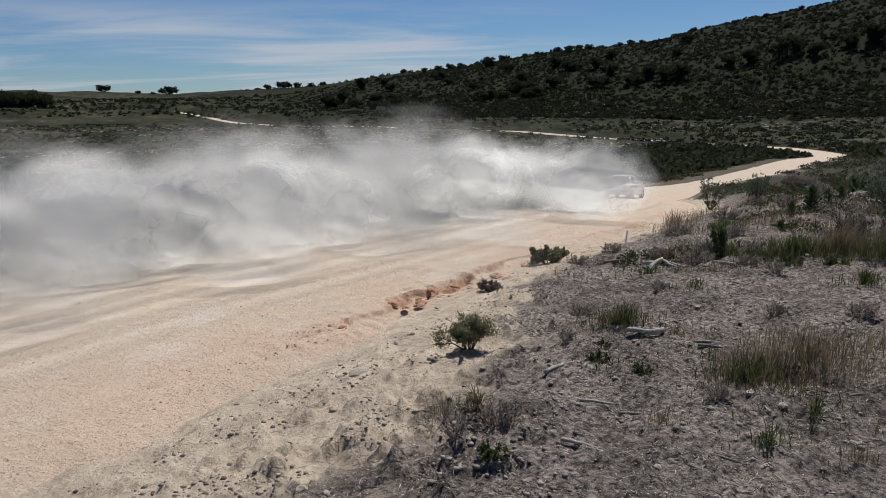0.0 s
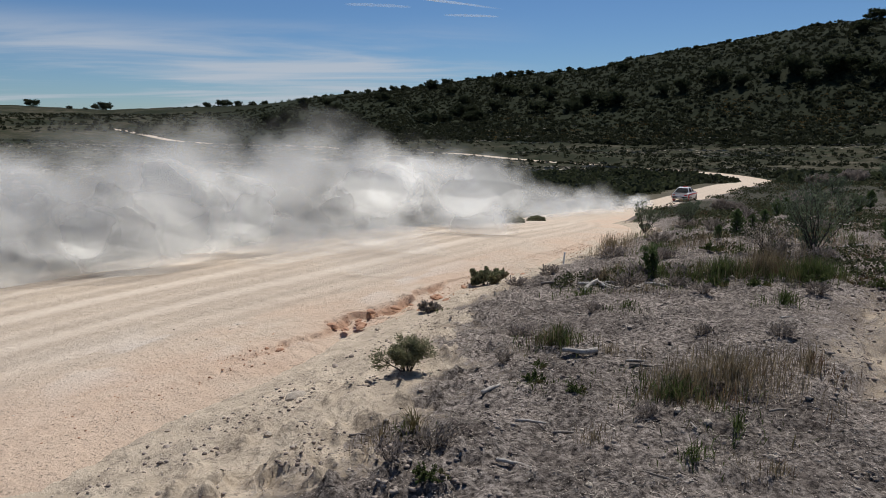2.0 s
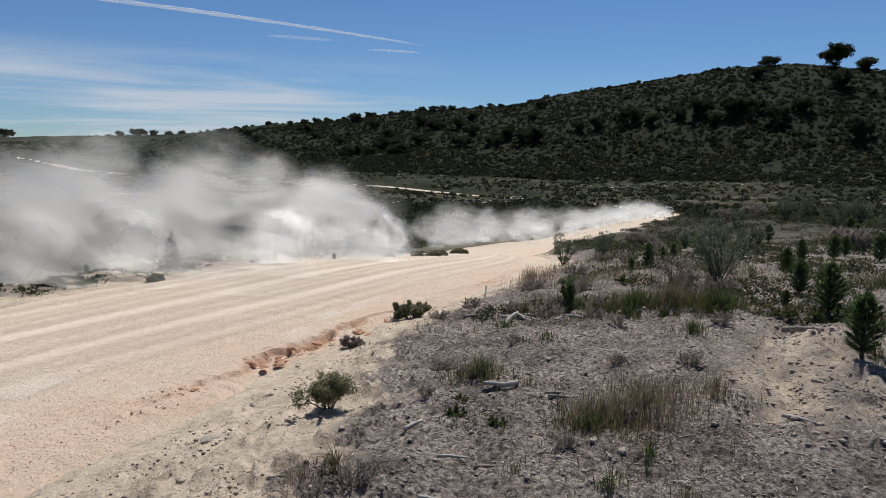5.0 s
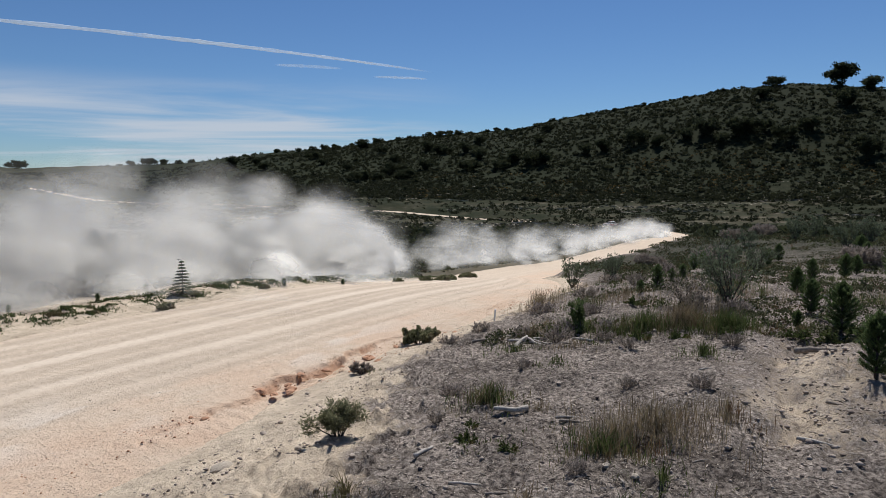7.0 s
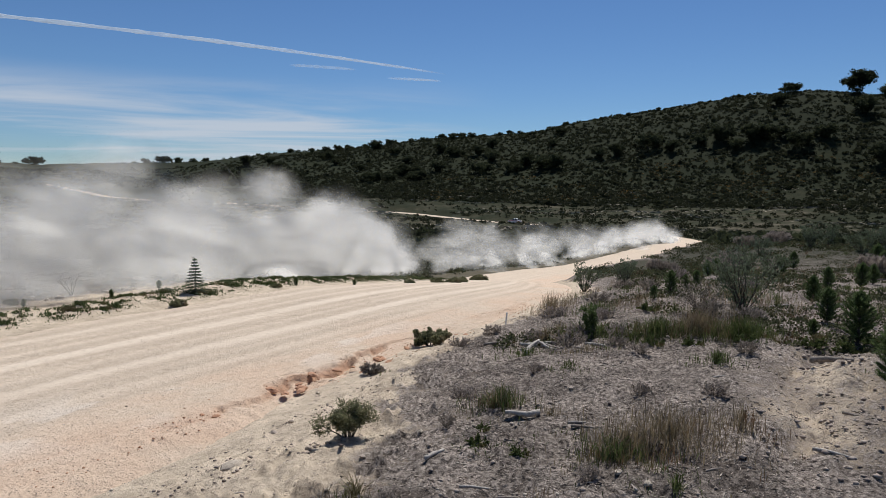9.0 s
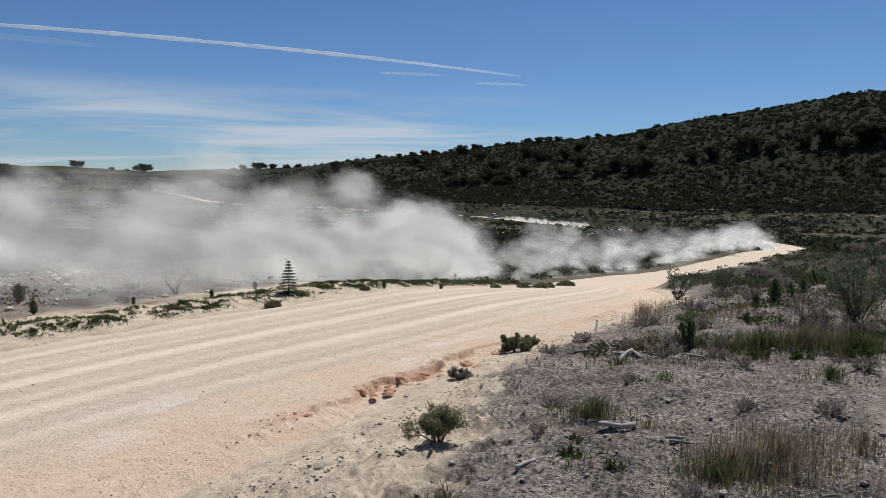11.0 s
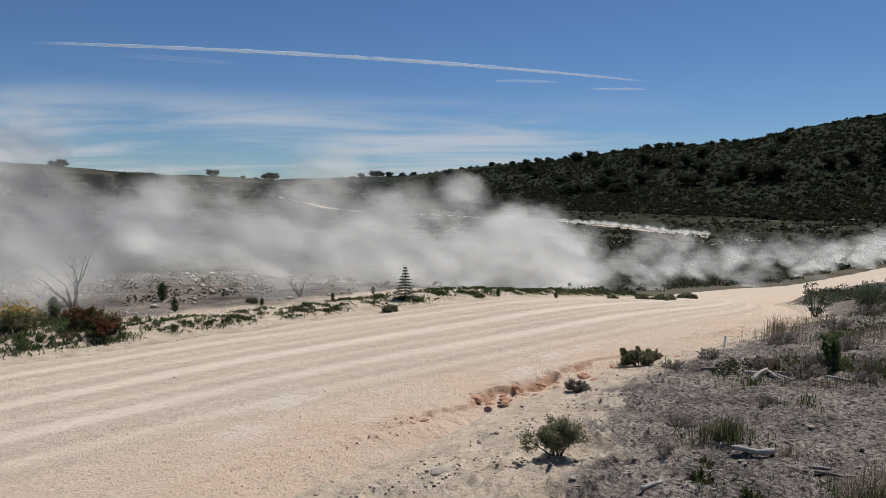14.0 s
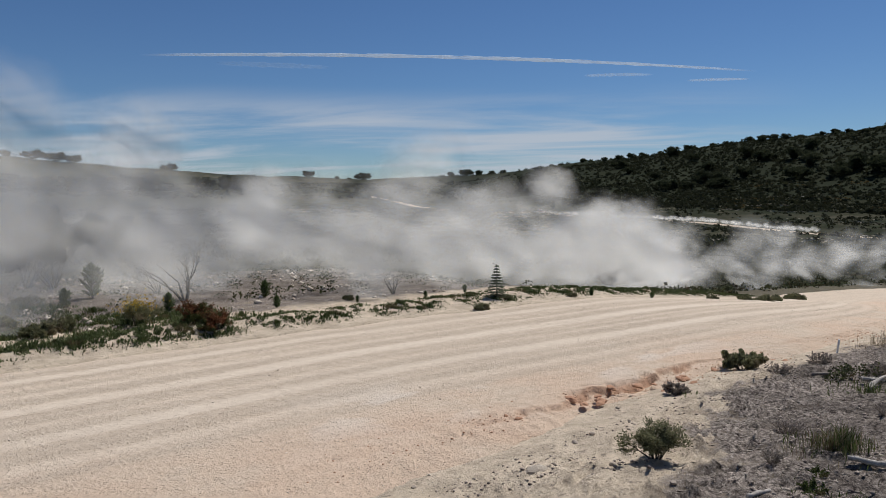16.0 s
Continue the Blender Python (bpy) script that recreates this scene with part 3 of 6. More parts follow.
def grow(rnd, p, d, length, r, depth, spread, up, segs, tips, forks=3):
    """Limbs that fork; tips collects places at which leaves sit."""
    bits = 2
    for _ in range(bits):
        d = (d + Vector((rnd.gauss(0, 0.16), rnd.gauss(0, 0.16), rnd.gauss(0, 0.10) + up))).normalized()
        q = p + d * (length / bits)
        segs.append((p.copy(), q.copy(), r, r * 0.82))
        p, r = q, r * 0.82
        if depth <= 1:
            tips.append((p.copy(), d.copy()))
    if depth <= 0:
        return
    for _ in range(forks if depth > 1 else 2):
        e = (d + Vector((rnd.gauss(0, spread), rnd.gauss(0, spread), rnd.gauss(0, spread * 0.6)))).normalized()
        grow(rnd, p, e, length * rnd.uniform(0.62, 0.85), r * 0.66, depth - 1, spread, up, segs, tips, forks)


def child(name, me, parent, label=""):
    ob = new(name, me)
    ob.parent = parent
    if label:
        ob["label"] = label
    return ob


def shrub(name, seed, h, w, leaf_mat, leaf=0.04, per=16, stems=6, spread=0.4, up=0.05, depth=2, rad=0.012, label="", category="shrub", group="", lean=True, jitter=0.05):
    """A shrub of several stems from one foot, built round the origin."""
    rnd = random.Random(seed)
    segs, tips = [], []
    L = h / (1.9 if depth == 2 else 1.45)
    for i in range(stems):
        t = 2 * math.pi * (i + rnd.random()) / stems
        k = w / h * rnd.uniform(0.25, 0.75)
        d = Vector((math.cos(t) * k, math.sin(t) * k, 1)).normalized()
        grow(rnd, Vector((0.02 * math.cos(t), 0.02 * math.sin(t), -0.03)), d, L * rnd.uniform(0.5, 0.8), rad, depth, spread, up, segs, tips)
    top = tagged(new(name), label, category, group)
    child("stem", tube_mesh(name + "_stem", segs, M_BARK, 4), top)
    if leaf_mat and per:
        P = np.array([t[0] for t in tips])
        D = np.array([t[1] for t in tips])
        C = np.repeat(P, per, 0) + rng.normal(scale=jitter * h, size=(len(P) * per, 3))
        C[:, 2] = np.maximum(C[:, 2], 0.02)
        Q = leaves(C, leaf * rng.uniform(0.6, 1.3, len(C)), np.repeat(D, per, 0) * 1.2 if lean else None)
        child("foliage", quads(name + "_foliage", Q, leaf_mat), top)
    return top


def pine(name, seed, h, w, label, mat=None, shape=1.0, group="pine seedlings"):
    """A young pine: one stem, upswept whorls of branches thick with needles."""
    rnd = random.Random(seed)
    segs = [(Vector((0, 0, -0.03)), Vector((0, 0, h * 0.5)), 0.022 * h + 0.006, 0.014 * h + 0.004), (Vector((0, 0, h * 0.5)), Vector((0.01 * h, 0, h * 0.98)), 0.014 * h + 0.004, 0.004)]
    C, D = [], []
    for lev in range(9):
        f = lev / 8
        z = h * (0.05 + 0.85 * f)
        reach = w * 0.5 * (0.8 + 0.35 * math.sin(math.pi * min(1, f * 1.1))) * (1 - 0.85 * f ** 2.6) * shape
        for b in range(6):
            t = 2 * math.pi * (b + rnd.random() * 0.7) / 6 + lev
            d = Vector((math.cos(t), math.sin(t), 0.75 + 0.5 * f)).normalized()
            L = reach * rnd.uniform(0.75, 1.15)
            p = Vector((0, 0, z))
            segs.append((p, p + d * L, 0.007 * h + 0.002, 0.002))
            for q in range(11):
                C.append(p + d * (L * (0.3 + 0.8 * q / 10)))
                D.append(d)
    for q in range(16):
        C.append(Vector((0, 0, h * (0.7 + 0.3 * q / 15)))), D.append(Vector((0, 0, 1)))
    C, D = np.repeat(np.array(C), 7, 0), np.repeat(np.array(D), 7, 0)
    C = C + rng.normal(scale=0.016 * h, size=C.shape)
    Q = leaves(C, 0.11 * h * rng.uniform(0.7, 1.3, len(C)), D * 1.1, 0.14)
    top = tagged(new(name), label, "pine", group)
    child("trunk", tube_mesh(name + "_trunk", segs, M_BARK, 5), top)
    child("foliage", quads(name + "_foliage", Q, mat or M_PINE), top)
    return top


def stand(ob, x, y, rz=0.0, s=1.0, sink=0.0):
    ob.matrix_basis = pose(x, y, put(x, y, sink), 0, 0, rz) @ Matrix.Diagonal((s, s, s, 1))
    return ob


def again(ob, x, y, rz=0.0, s=1.0, sink=0.0, label=""):
    o = copy_thing(ob, pose(x, y, put(x, y, sink), 0, 0, rz))
    o.scale = (s, s, s)
    if label:
        o["label"] = label
    return o


# ---------------------------------------------------------------- near side: mound by the camera
stand(shrub("round_shrub", 11, 0.40, 0.44, M_BUSH, 0.022, 34, 14, 0.40, 0.02, 2, 0.008, "small rounded olive shrub on the sandy bank", lean=False), 0.2, 5.5, 0, 0.92)
stand(shrub("low_shrub", 12, 0.30, 0.52, M_BUSH, 0.045, 26, 10, 0.45, 0.02, 2, 0.008, "low spreading green shrub at the road's edge", lean=False), 1.66, 10.3, 30, 1.25)
tuft_shrub = stand(shrub("wiry_shrub", 13, 0.20, 0.5, M_PURPLE, 0.035, 14, 10, 0.5, 0.0, 2, 0.005, "wiry grey shrub in the ditch"), 0.62, 8.75, 0, 1.0)
up_shrub = shrub("upright_shrub", 14, 1.15, 0.95, M_OLIVE, 0.07, 15, 15, 0.2, 0.06, 1, 0.012, "upright grey-green shrub beside the road", lean=True, jitter=0.035)
stand(up_shrub, 7.55, 18.6, 0, 0.85)
again(up_shrub, 8.75, 18.4, 70, 0.75)
again(up_shrub, 9.5, 20.2, 120, 0.62)
purple = shrub("heath_bush", 15, 0.9, 1.5, M_PURPLE, 0.075, 22, 12, 0.36, 0.04, 2, 0.012, "purplish dry heath bush on the roadside", jitter=0.05)
stand(purple, 14.1, 26.6, 0, 0.8)
again(purple, 15.4, 28.0, 90, 0.65)
dark = shrub("dark_shrub", 16, 0.80, 0.16, M_PINE, 0.05, 40, 8, 0.10, 0.10, 1, 0.008, "narrow dark green shrub among grass", jitter=0.03)
stand(dark, 3.42, 8.0, 0, 0.62)
stand(shrub("airy_shrub", 17, 1.25, 0.95, M_OLIVE, 0.05, 20, 16, 0.24, 0.05, 1, 0.010, "tall airy grey-green shrub", jitter=0.06), 6.25, 9.05, 0, 0.92)
stand(shrub("twiggy_shrub", 18, 0.7, 0.9, M_PURPLE, 0.03, 5, 12, 0.34, 0.02, 2, 0.008, "bare purplish twiggy shrub"), 5.62, 9.15, 0, 0.95)

pine_a = pine("pine_seedling", 21, 0.60, 0.40, "dark green young pine on the scraped mound")
stand(pine_a, 6.3, 6.85, 0, 1.05)
for x, y, rz, s in ((4.98, 4.95, 50, 1.0), (7.0, 8.2, 110, 0.85), (8.05, 9.8, 20, 0.8), (6.1, 7.35, 75, 0.4), (6.3, 11.3, 10, 0.75), (5.6, 10.6, 160, 0.42), (7.05, 12.1, 33, 0.5), (8.0, 13.3, 81, 0.55), (9.0, 13.9, 140, 0.45),
                    (10.5, 12.4, 12, 0.8), (12.4, 13.6, 66, 1.0), (13.2, 13.1, 100, 1.15), (14.0, 15.0, 20, 0.9), (10.4, 16.8, 5, 0.8), (17.5, 18.4, 44, 1.3), (15.6, 20.6, 90, 1.0), (12.0, 18.9, 15, 0.9), (18.6, 24.0, 60, 1.2), (20.6, 22.0, 60, 1.5)):
    again(pine_a, x, y, rz, s)

wiry = shrub("wiry_tuft", 19, 0.22, 0.34, M_PURPLE, 0.028, 9, 13, 0.4, 0.03, 1, 0.004, "grey wiry tuft on the mound", "shrub", "wiry tufts")
stand(wiry, 3.0, 7.75, 0, 1.3)
for x, y, rz, k in ((3.25, 8.1, 40, 1.4), (2.75, 8.35, 90, 1.1), (3.5, 7.45, 10, 0.9), (3.7, 7.9, 60, 1.3), (1.35, 6.3, 20, 0.8), (2.2, 6.6, 75, 0.7), (3.55, 6.9, 130, 0.8), (4.6, 6.5, 15, 0.9), (2.9, 5.6, 55, 0.7), (1.0, 5.2, 100, 0.6), (3.4, 5.2, 5, 0.8), (0.3, 3.75, 30, 1.0), (0.05, 3.55, 120, 0.8),
                    (1.7, 3.9, 45, 0.6), (5.6, 8.9, 80, 1.5), (6.0, 8.5, 15, 1.3), (4.2, 9.6, 66, 1.4), (3.8, 10.6, 21, 1.5), (5.0, 11.6, 3, 1.5), (6.4, 12.4, 77, 1.6), (2.6, 10.1, 35, 1.1), (1.9, 9.2, 12, 0.9), (7.9, 11.4, 50, 1.7), (8.6, 15.2, 31, 1.9), (6.9, 14.6, 9, 1.6)):
    again(wiry, x, y, rz, k)
herb = shrub("green_herb", 20, 0.16, 0.4, M_GREEN, 0.03, 12, 10, 0.5, 0.0, 1, 0.003, "low bright green herb among litter", "herb", "green herbs", lean=False)
stand(herb, 1.15, 4.75, 0, 0.7)
for x, y, rz, k in ((1.4, 4.45, 50, 0.6), (1.25, 5.0, 10, 0.5), (6.0, 6.6, 20, 1.5), (6.55, 6.95, 70, 1.3), (5.75, 6.9, 110, 1.2), (4.3, 7.1, 35, 1.0), (3.9, 7.3, 5, 1.0), (4.9, 6.95, 140, 1.1), (5.2, 8.3, 60, 1.2), (5.0, 9.6, 13, 1.3), (0.25, 3.3, 80, 0.7)):
    again(herb, x, y, rz, k)

# far and right plateau shrubs
for i, (x, y, s) in enumerate(((11.2, 15.2, 0.7), (16.2, 17.2, 0.9), (21.5, 21.0, 1.1), (24.0, 26.5, 1.2), (19.0, 28.8, 1.0), (26.5, 33.0, 1.3), (30.0, 31.5, 1.4), (14.5, 22.8, 0.8), (22.4, 31.5, 1.0), (33.5, 40.0, 1.6), (28.4, 41.5, 1.3), (17.2, 24.9, 0.8), (38, 37, 1.4), (35.5, 48, 1.5))):
    again((up_shrub, purple)[i % 3 == 1], x, y, 47 * i, s)

# ---------------------------------------------------------------- left side, beyond the road


def cedar(name, h, w, label):
    """A sapling with level tiers of drooping sprays and a leader bent over at the top."""
    rnd = random.Random(22)
    segs = [(Vector((0, 0, -0.03)), Vector((0.01, 0, h * 0.6)), 0.018, 0.010), (Vector((0.01, 0, h * 0.6)), Vector((0, 0, h * 0.97)), 0.010, 0.005), (Vector((0, 0, h * 0.97)), Vector((-0.10, 0, h)), 0.006, 0.004)]
    C, D = [], []
    for lev in range(11):
        f = lev / 10
        z, reach = h * (0.06 + 0.86 * f), w * 0.5 * (1 - 0.92 * f)
        for b in range(8):
            t = 2 * math.pi * (b + rnd.random() * 0.6) / 8
            d = Vector((math.cos(t), math.sin(t), -0.12)).normalized()
            L = reach * rnd.uniform(0.7, 1.1)
            segs.append((Vector((0, 0, z)), Vector((0, 0, z)) + d * L, 0.005, 0.002))
            for q in range(9):
                C.append(Vector((0, 0, z)) + d * (L * (0.2 + 0.85 * q / 8)))
                D.append(d)
    C, D = np.repeat(np.array(C), 5, 0), np.repeat(np.array(D), 5, 0)
    C = C + rng.normal(scale=1.0, size=C.shape) * np.array((0.012, 0.012, 0.006))
    top = tagged(new(name), label, "conifer")
    child("trunk", tube_mesh(name + "_trunk", segs, M_BARK, 5), top)
    child("foliage", quads(name + "_foliage", leaves(C, 0.05 * rng.uniform(0.7, 1.3, len(C)), D * 1.3, 0.2), M_OLIVE), top)
    return top


stand(cedar("cedar_sapling", 0.78, 0.56, "small grey-green tiered conifer with a bent leader"), -2.85, 15.3, 0, 1.0)
for x, y, rz, s in ((-13.0, 14.0, 0, 1.5), (-12.6, 12.7, 40, 0.8), (-9.7, 12.6, 80, 0.75), (-8.7, 15.0, 10, 0.75), (-7.5, 13.4, 55, 0.5), (-5.85, 14.1, 5, 0.28), (-4.35, 14.5, 95, 0.3), (-0.75, 17.0, 12, 0.36), (0.75, 18.0, 70, 0.33), (-3.75, 15.9, 130, 0.35)):
    again(pine_a, x, y, rz, s, label="dark young pine beyond the road's far edge")


def bare_tree(name, seed, h, w, label):
    rnd = random.Random(seed)
    segs, tips = [], []
    for i in range(7):
        t = 2 * math.pi * (i + rnd.random() * 0.6) / 7
        k = w / h * rnd.uniform(0.2, 0.6)
        grow(rnd, Vector((0.03 * math.cos(t), 0.03 * math.sin(t), -0.05)), Vector((math.cos(t) * k, math.sin(t) * k, 1)).normalized(), h * 0.36, 0.026 * h / 1.3, 4, 0.34, 0.03, segs, tips, 2)
    top = tagged(new(name), label, "dead shrub", "dead shrubs")
    child("branch", tube_mesh(name + "_branch", segs, M_BARK, 4), top)
    return top


bare = bare_tree("bare_shrub", 31, 1.3, 1.5, "bare dead many-stemmed shrub beyond the road")
stand(bare, -10.3, 14.0, 0, 1.2)
again(bare, -16.8, 16.6, 100, 1.35)
again(bare, -17.8, 16.6, 210, 1.45)
again(bare, -12.0, 15.2, 30, 0.8)
again(bare, -15.6, 19.0, 160, 0.9)
again(bare, -5.6, 15.9, 60, 0.55)
stand(shrub("flowering_shrub", 32, 0.62, 0.75, M_BUSH, 0.05, 20, 9, 0.42, 0.02, 2, 0.01, "green shrub with yellow blossom by the road", lean=False), -9.1, 10.9, 0, 0.95)
blossom = bpy.data.objects["flowering_shrub"]
C = rng.normal(size=(420, 3)) * np.array((0.2, 0.2, 0.10)) + np.array((0, 0, 0.40))
child("blossom", quads("blossom", leaves(C, 0.035, None, 0.8), M_YELLOW), blossom, "yellow blossom")
red = shrub("reddish_shrub", 33, 0.55, 0.85, M_RED, 0.045, 24, 10, 0.42, 0.02, 2, 0.01, "rusty red and green low shrub by the road", lean=False)
stand(red, -7.75, 10.75, 0, 0.9)
again(red, -7.15, 10.55, 140, 0.8)
olive_low = shrub("spreading_shrub", 34, 0.38, 0.95, M_BUSH, 0.045, 22, 12, 0.5, 0.0, 2, 0.008, "low dark green shrub along the road's far edge", lean=False)
stand(olive_low, -10.3, 10.2, 0, 1.0)
for x, y, rz, s in ((-9.9, 9.3, 80, 0.9), (-11.6, 10.0, 20, 1.2), (-11.3, 8.7, 140, 1.0), (-12.6, 9.0, 5, 1.2), (-8.6, 12.2, 200, 0.8), (-12.8, 11.2, 60, 1.0), (-2.95, 14.0, 33, 0.55), (-13.6, 12.6, 33, 1.1), (4.4, 23.0, 0, 0.9), (3.7, 22.3, 90, 0.8), (5.0, 24.6, 170, 1.0), (2.6, 21.0, 80, 0.6),
                    (7.6, 33.5, 20, 1.1), (8.4, 36.0, 100, 1.3), (-1.2, 16.4, 10, 0.4), (-6.3, 14.6, 77, 0.45)):
    again(olive_low, x, y, rz, s)

# ---------------------------------------------------------------- grass and litter


def blades(C, h, bend=0.8, wide=0.012):
    """Bent grass blades as slim four-cornered leaves."""
    n = len(C)
    t = rng.uniform(0, 2 * math.pi, n)
    out = np.stack([np.cos(t), np.sin(t), np.zeros(n)], 1)
    side = np.stack([-np.sin(t), np.cos(t), np.zeros(n)], 1)
    hh = (h * rng.uniform(0.2, 1.25, n))[:, None]
    up = np.array((0, 0, 1.0))
    k = rng.uniform(0.1, 1.0, n)[:, None] * bend
    w = wide * rng.uniform(0.6, 1.4, n)[:, None]
    mid = C + up * hh * 0.55 + out * hh * k * 0.35
    tip = C + up * hh * (1 - 0.3 * k) + out * hh * k
    return np.stack([C - side * w * 0.5, mid - side * w * 0.4, tip, mid + side * w * 0.5], 1)


def field(name, spots, mat, label, category="grass", wide=0.012, bend=0.85):
    out = []
    for x, y, rx, ry, n, h in spots:
        a, r = rng.uniform(0, 2 * math.pi, n), np.abs(rng.normal(0, 0.62, n))
        px_, py_ = x + rx * r * np.cos(a), y + ry * r * np.sin(a)
        off = near_road(px_, py_)[0]
        keep = (fbm(px_ / 0.09, py_ / 0.09, 2, 161) > -0.03) & (r < 1.5) & ((off > 3.5) | (off < -3.15))
        r = r[keep]
        C = np.stack([px_, py_, land(px_, py_) - 0.01], 1)[keep]
        out.append(blades(C, h * (1.15 - 0.45 * r), bend, wide))
    return tagged(new(name, quads(name, np.concatenate(out), mat)), label, category, kind="stuff")


near_green = [(1.55, 5.55, 0.34, 0.30, 800, 0.17), (2.05, 4.25, 0.5, 0.5, 900, 0.15), (2.2, 3.7, 0.30, 0.3, 350, 0.14), (4.05, 6.2, 0.28, 0.25, 500, 0.16), (4.2, 7.75, 0.8, 0.5, 2600, 0.28), (5.0, 7.25, 0.6, 0.4, 1900, 0.28), (3.4, 8.2, 0.5, 0.5, 900, 0.26),
              (3.35, 7.3, 0.3, 0.2, 300, 0.1), (1.2, 4.6, 0.25, 0.22, 260, 0.06), (0.2, 4.0, 0.16, 0.14, 240, 0.14), (6.1, 7.2, 0.45, 0.35, 700, 0.12), (5.3, 5.1, 0.3, 0.3, 450, 0.14), (0.55, 8.6, 0.35, 0.3, 400, 0.1), (2.4, 7.6, 0.5, 0.4, 500, 0.14), (7.3, 10.5, 0.9, 0.6, 900, 0.2),
              (9.0, 8.6, 0.8, 0.6, 1500, 0.26), (4.4, 10.2, 0.5, 0.6, 700, 0.2), (1.75, 3.3, 0.2, 0.2, 200, 0.12), (2.5, 6.5, 0.3, 0.3, 250, 0.09)]
for i in range(70):
    a, r = rng.uniform(18, 46), rng.uniform(10, 42)
    near_green.append((r * math.sin(radians(a)), r * math.cos(radians(a)), 0.25, 0.22, 170, 0.18))
near_dry = [(2.55, 4.4, 0.8, 0.6, 1700, 0.27), (2.2, 4.4, 0.6, 0.5, 900, 0.22), (3.2, 4.5, 0.25, 0.25, 350, 0.2), (4.7, 7.7, 1.0, 0.5, 2600, 0.36), (4.3, 12.6, 0.7, 0.9, 2400, 0.36), (4.0, 11.2, 0.6, 0.7, 1100, 0.3), (2.9, 8.3, 0.3, 0.2, 500, 0.22), (3.0, 7.2, 0.35, 0.2, 350, 0.12),
            (1.5, 5.5, 0.4, 0.35, 350, 0.2), (0.0, 3.9, 0.2, 0.2, 160, 0.14), (6.6, 9.6, 0.9, 0.7, 1500, 0.3), (9.4, 8.8, 1.0, 0.6, 1500, 0.3), (5.0, 10.0, 1.0, 0.7, 900, 0.25), (1.3, 3.7, 0.2, 0.18, 160, 0.08), (2.1, 3.1, 0.25, 0.22, 260, 0.1), (1.9, 5.2, 0.25, 0.2, 160, 0.12), (5.3, 14.3, 0.5, 0.8, 900, 0.3), (6.0, 16.0, 0.5, 0.8, 800, 0.3)]
for i in range(60):
    a, r = rng.uniform(14, 47), rng.uniform(9, 40)
    near_dry.append((r * math.sin(radians(a)), r * math.cos(radians(a)), 0.22, 0.2, 130, 0.2))
field("green_grass", near_green, M_GREEN, "green grass tufts on the mound", wide=0.008)
field("dry_grass", near_dry, M_DRY, "dry straw-brown grass tufts on the mound", wide=0.005, bend=0.6)

edge = []
for s in np.arange(12, 60, 0.28):
    p, q = on_road(s)
    for _ in range(2):
        if rng.random() < 0.1:
            continue
        off = -(HALF + 0.25 + abs(rng.normal(0.25, 0.45)))
        x, y = p[0] + q[1] * off, p[1] - q[0] * off
        edge.append((x, y, 0.42, 0.34, 620, rng.uniform(0.03, 0.09)))
for i in range(100):
    edge.append((rng.uniform(-15, -7.4), rng.uniform(8.4, 12.8), 0.6, 0.5, 520, 0.12))
edge = [e for e in edge if abs(near_road(np.array([e[0]]), np.array([e[1]]))[0][0]) > HALF + 0.25]
field("verge_grass", edge, M_VERGE, "short green grass along the road's far edge", wide=0.02, bend=0.9)


def litter():
    n = 120000
    a, r = np.radians(rng.uniform(-40, 52, n)), 1.8 + 13 * rng.uniform(0, 1, n) ** 1.35
    x, y = r * np.sin(a), r * np.cos(a)
    s, _, arc = near_road(x, y)
    keep = rng.uniform(0, 1, n) < sstep(-0.3, 0.7, litter_line(x, y, s, arc)) * (0.12 + 0.88 * (fbm(x / 0.6, y / 0.6, 3, 95) > 0.0)) * (s > 3.3)
    x, y = x[keep], y[keep]
    z = land(x, y) + rng.uniform(0.001, 0.012, len(x))
    t = rng.uniform(0, 2 * math.pi, len(x))
    d = np.stack([np.cos(t), np.sin(t), rng.normal(0, 0.12, len(x))], 1)
    size = 0.012 + 0.055 * rng.uniform(0, 1, len(x)) ** 2.2
    Q = leaves(np.stack([x, y, z], 1), size, d * 8, 0.13)
    tagged(new("leaf_litter", quads("leaf_litter", Q, M_LITTER)), "grey twigs and dry leaf litter over the mound", "litter", kind="stuff")


litter()


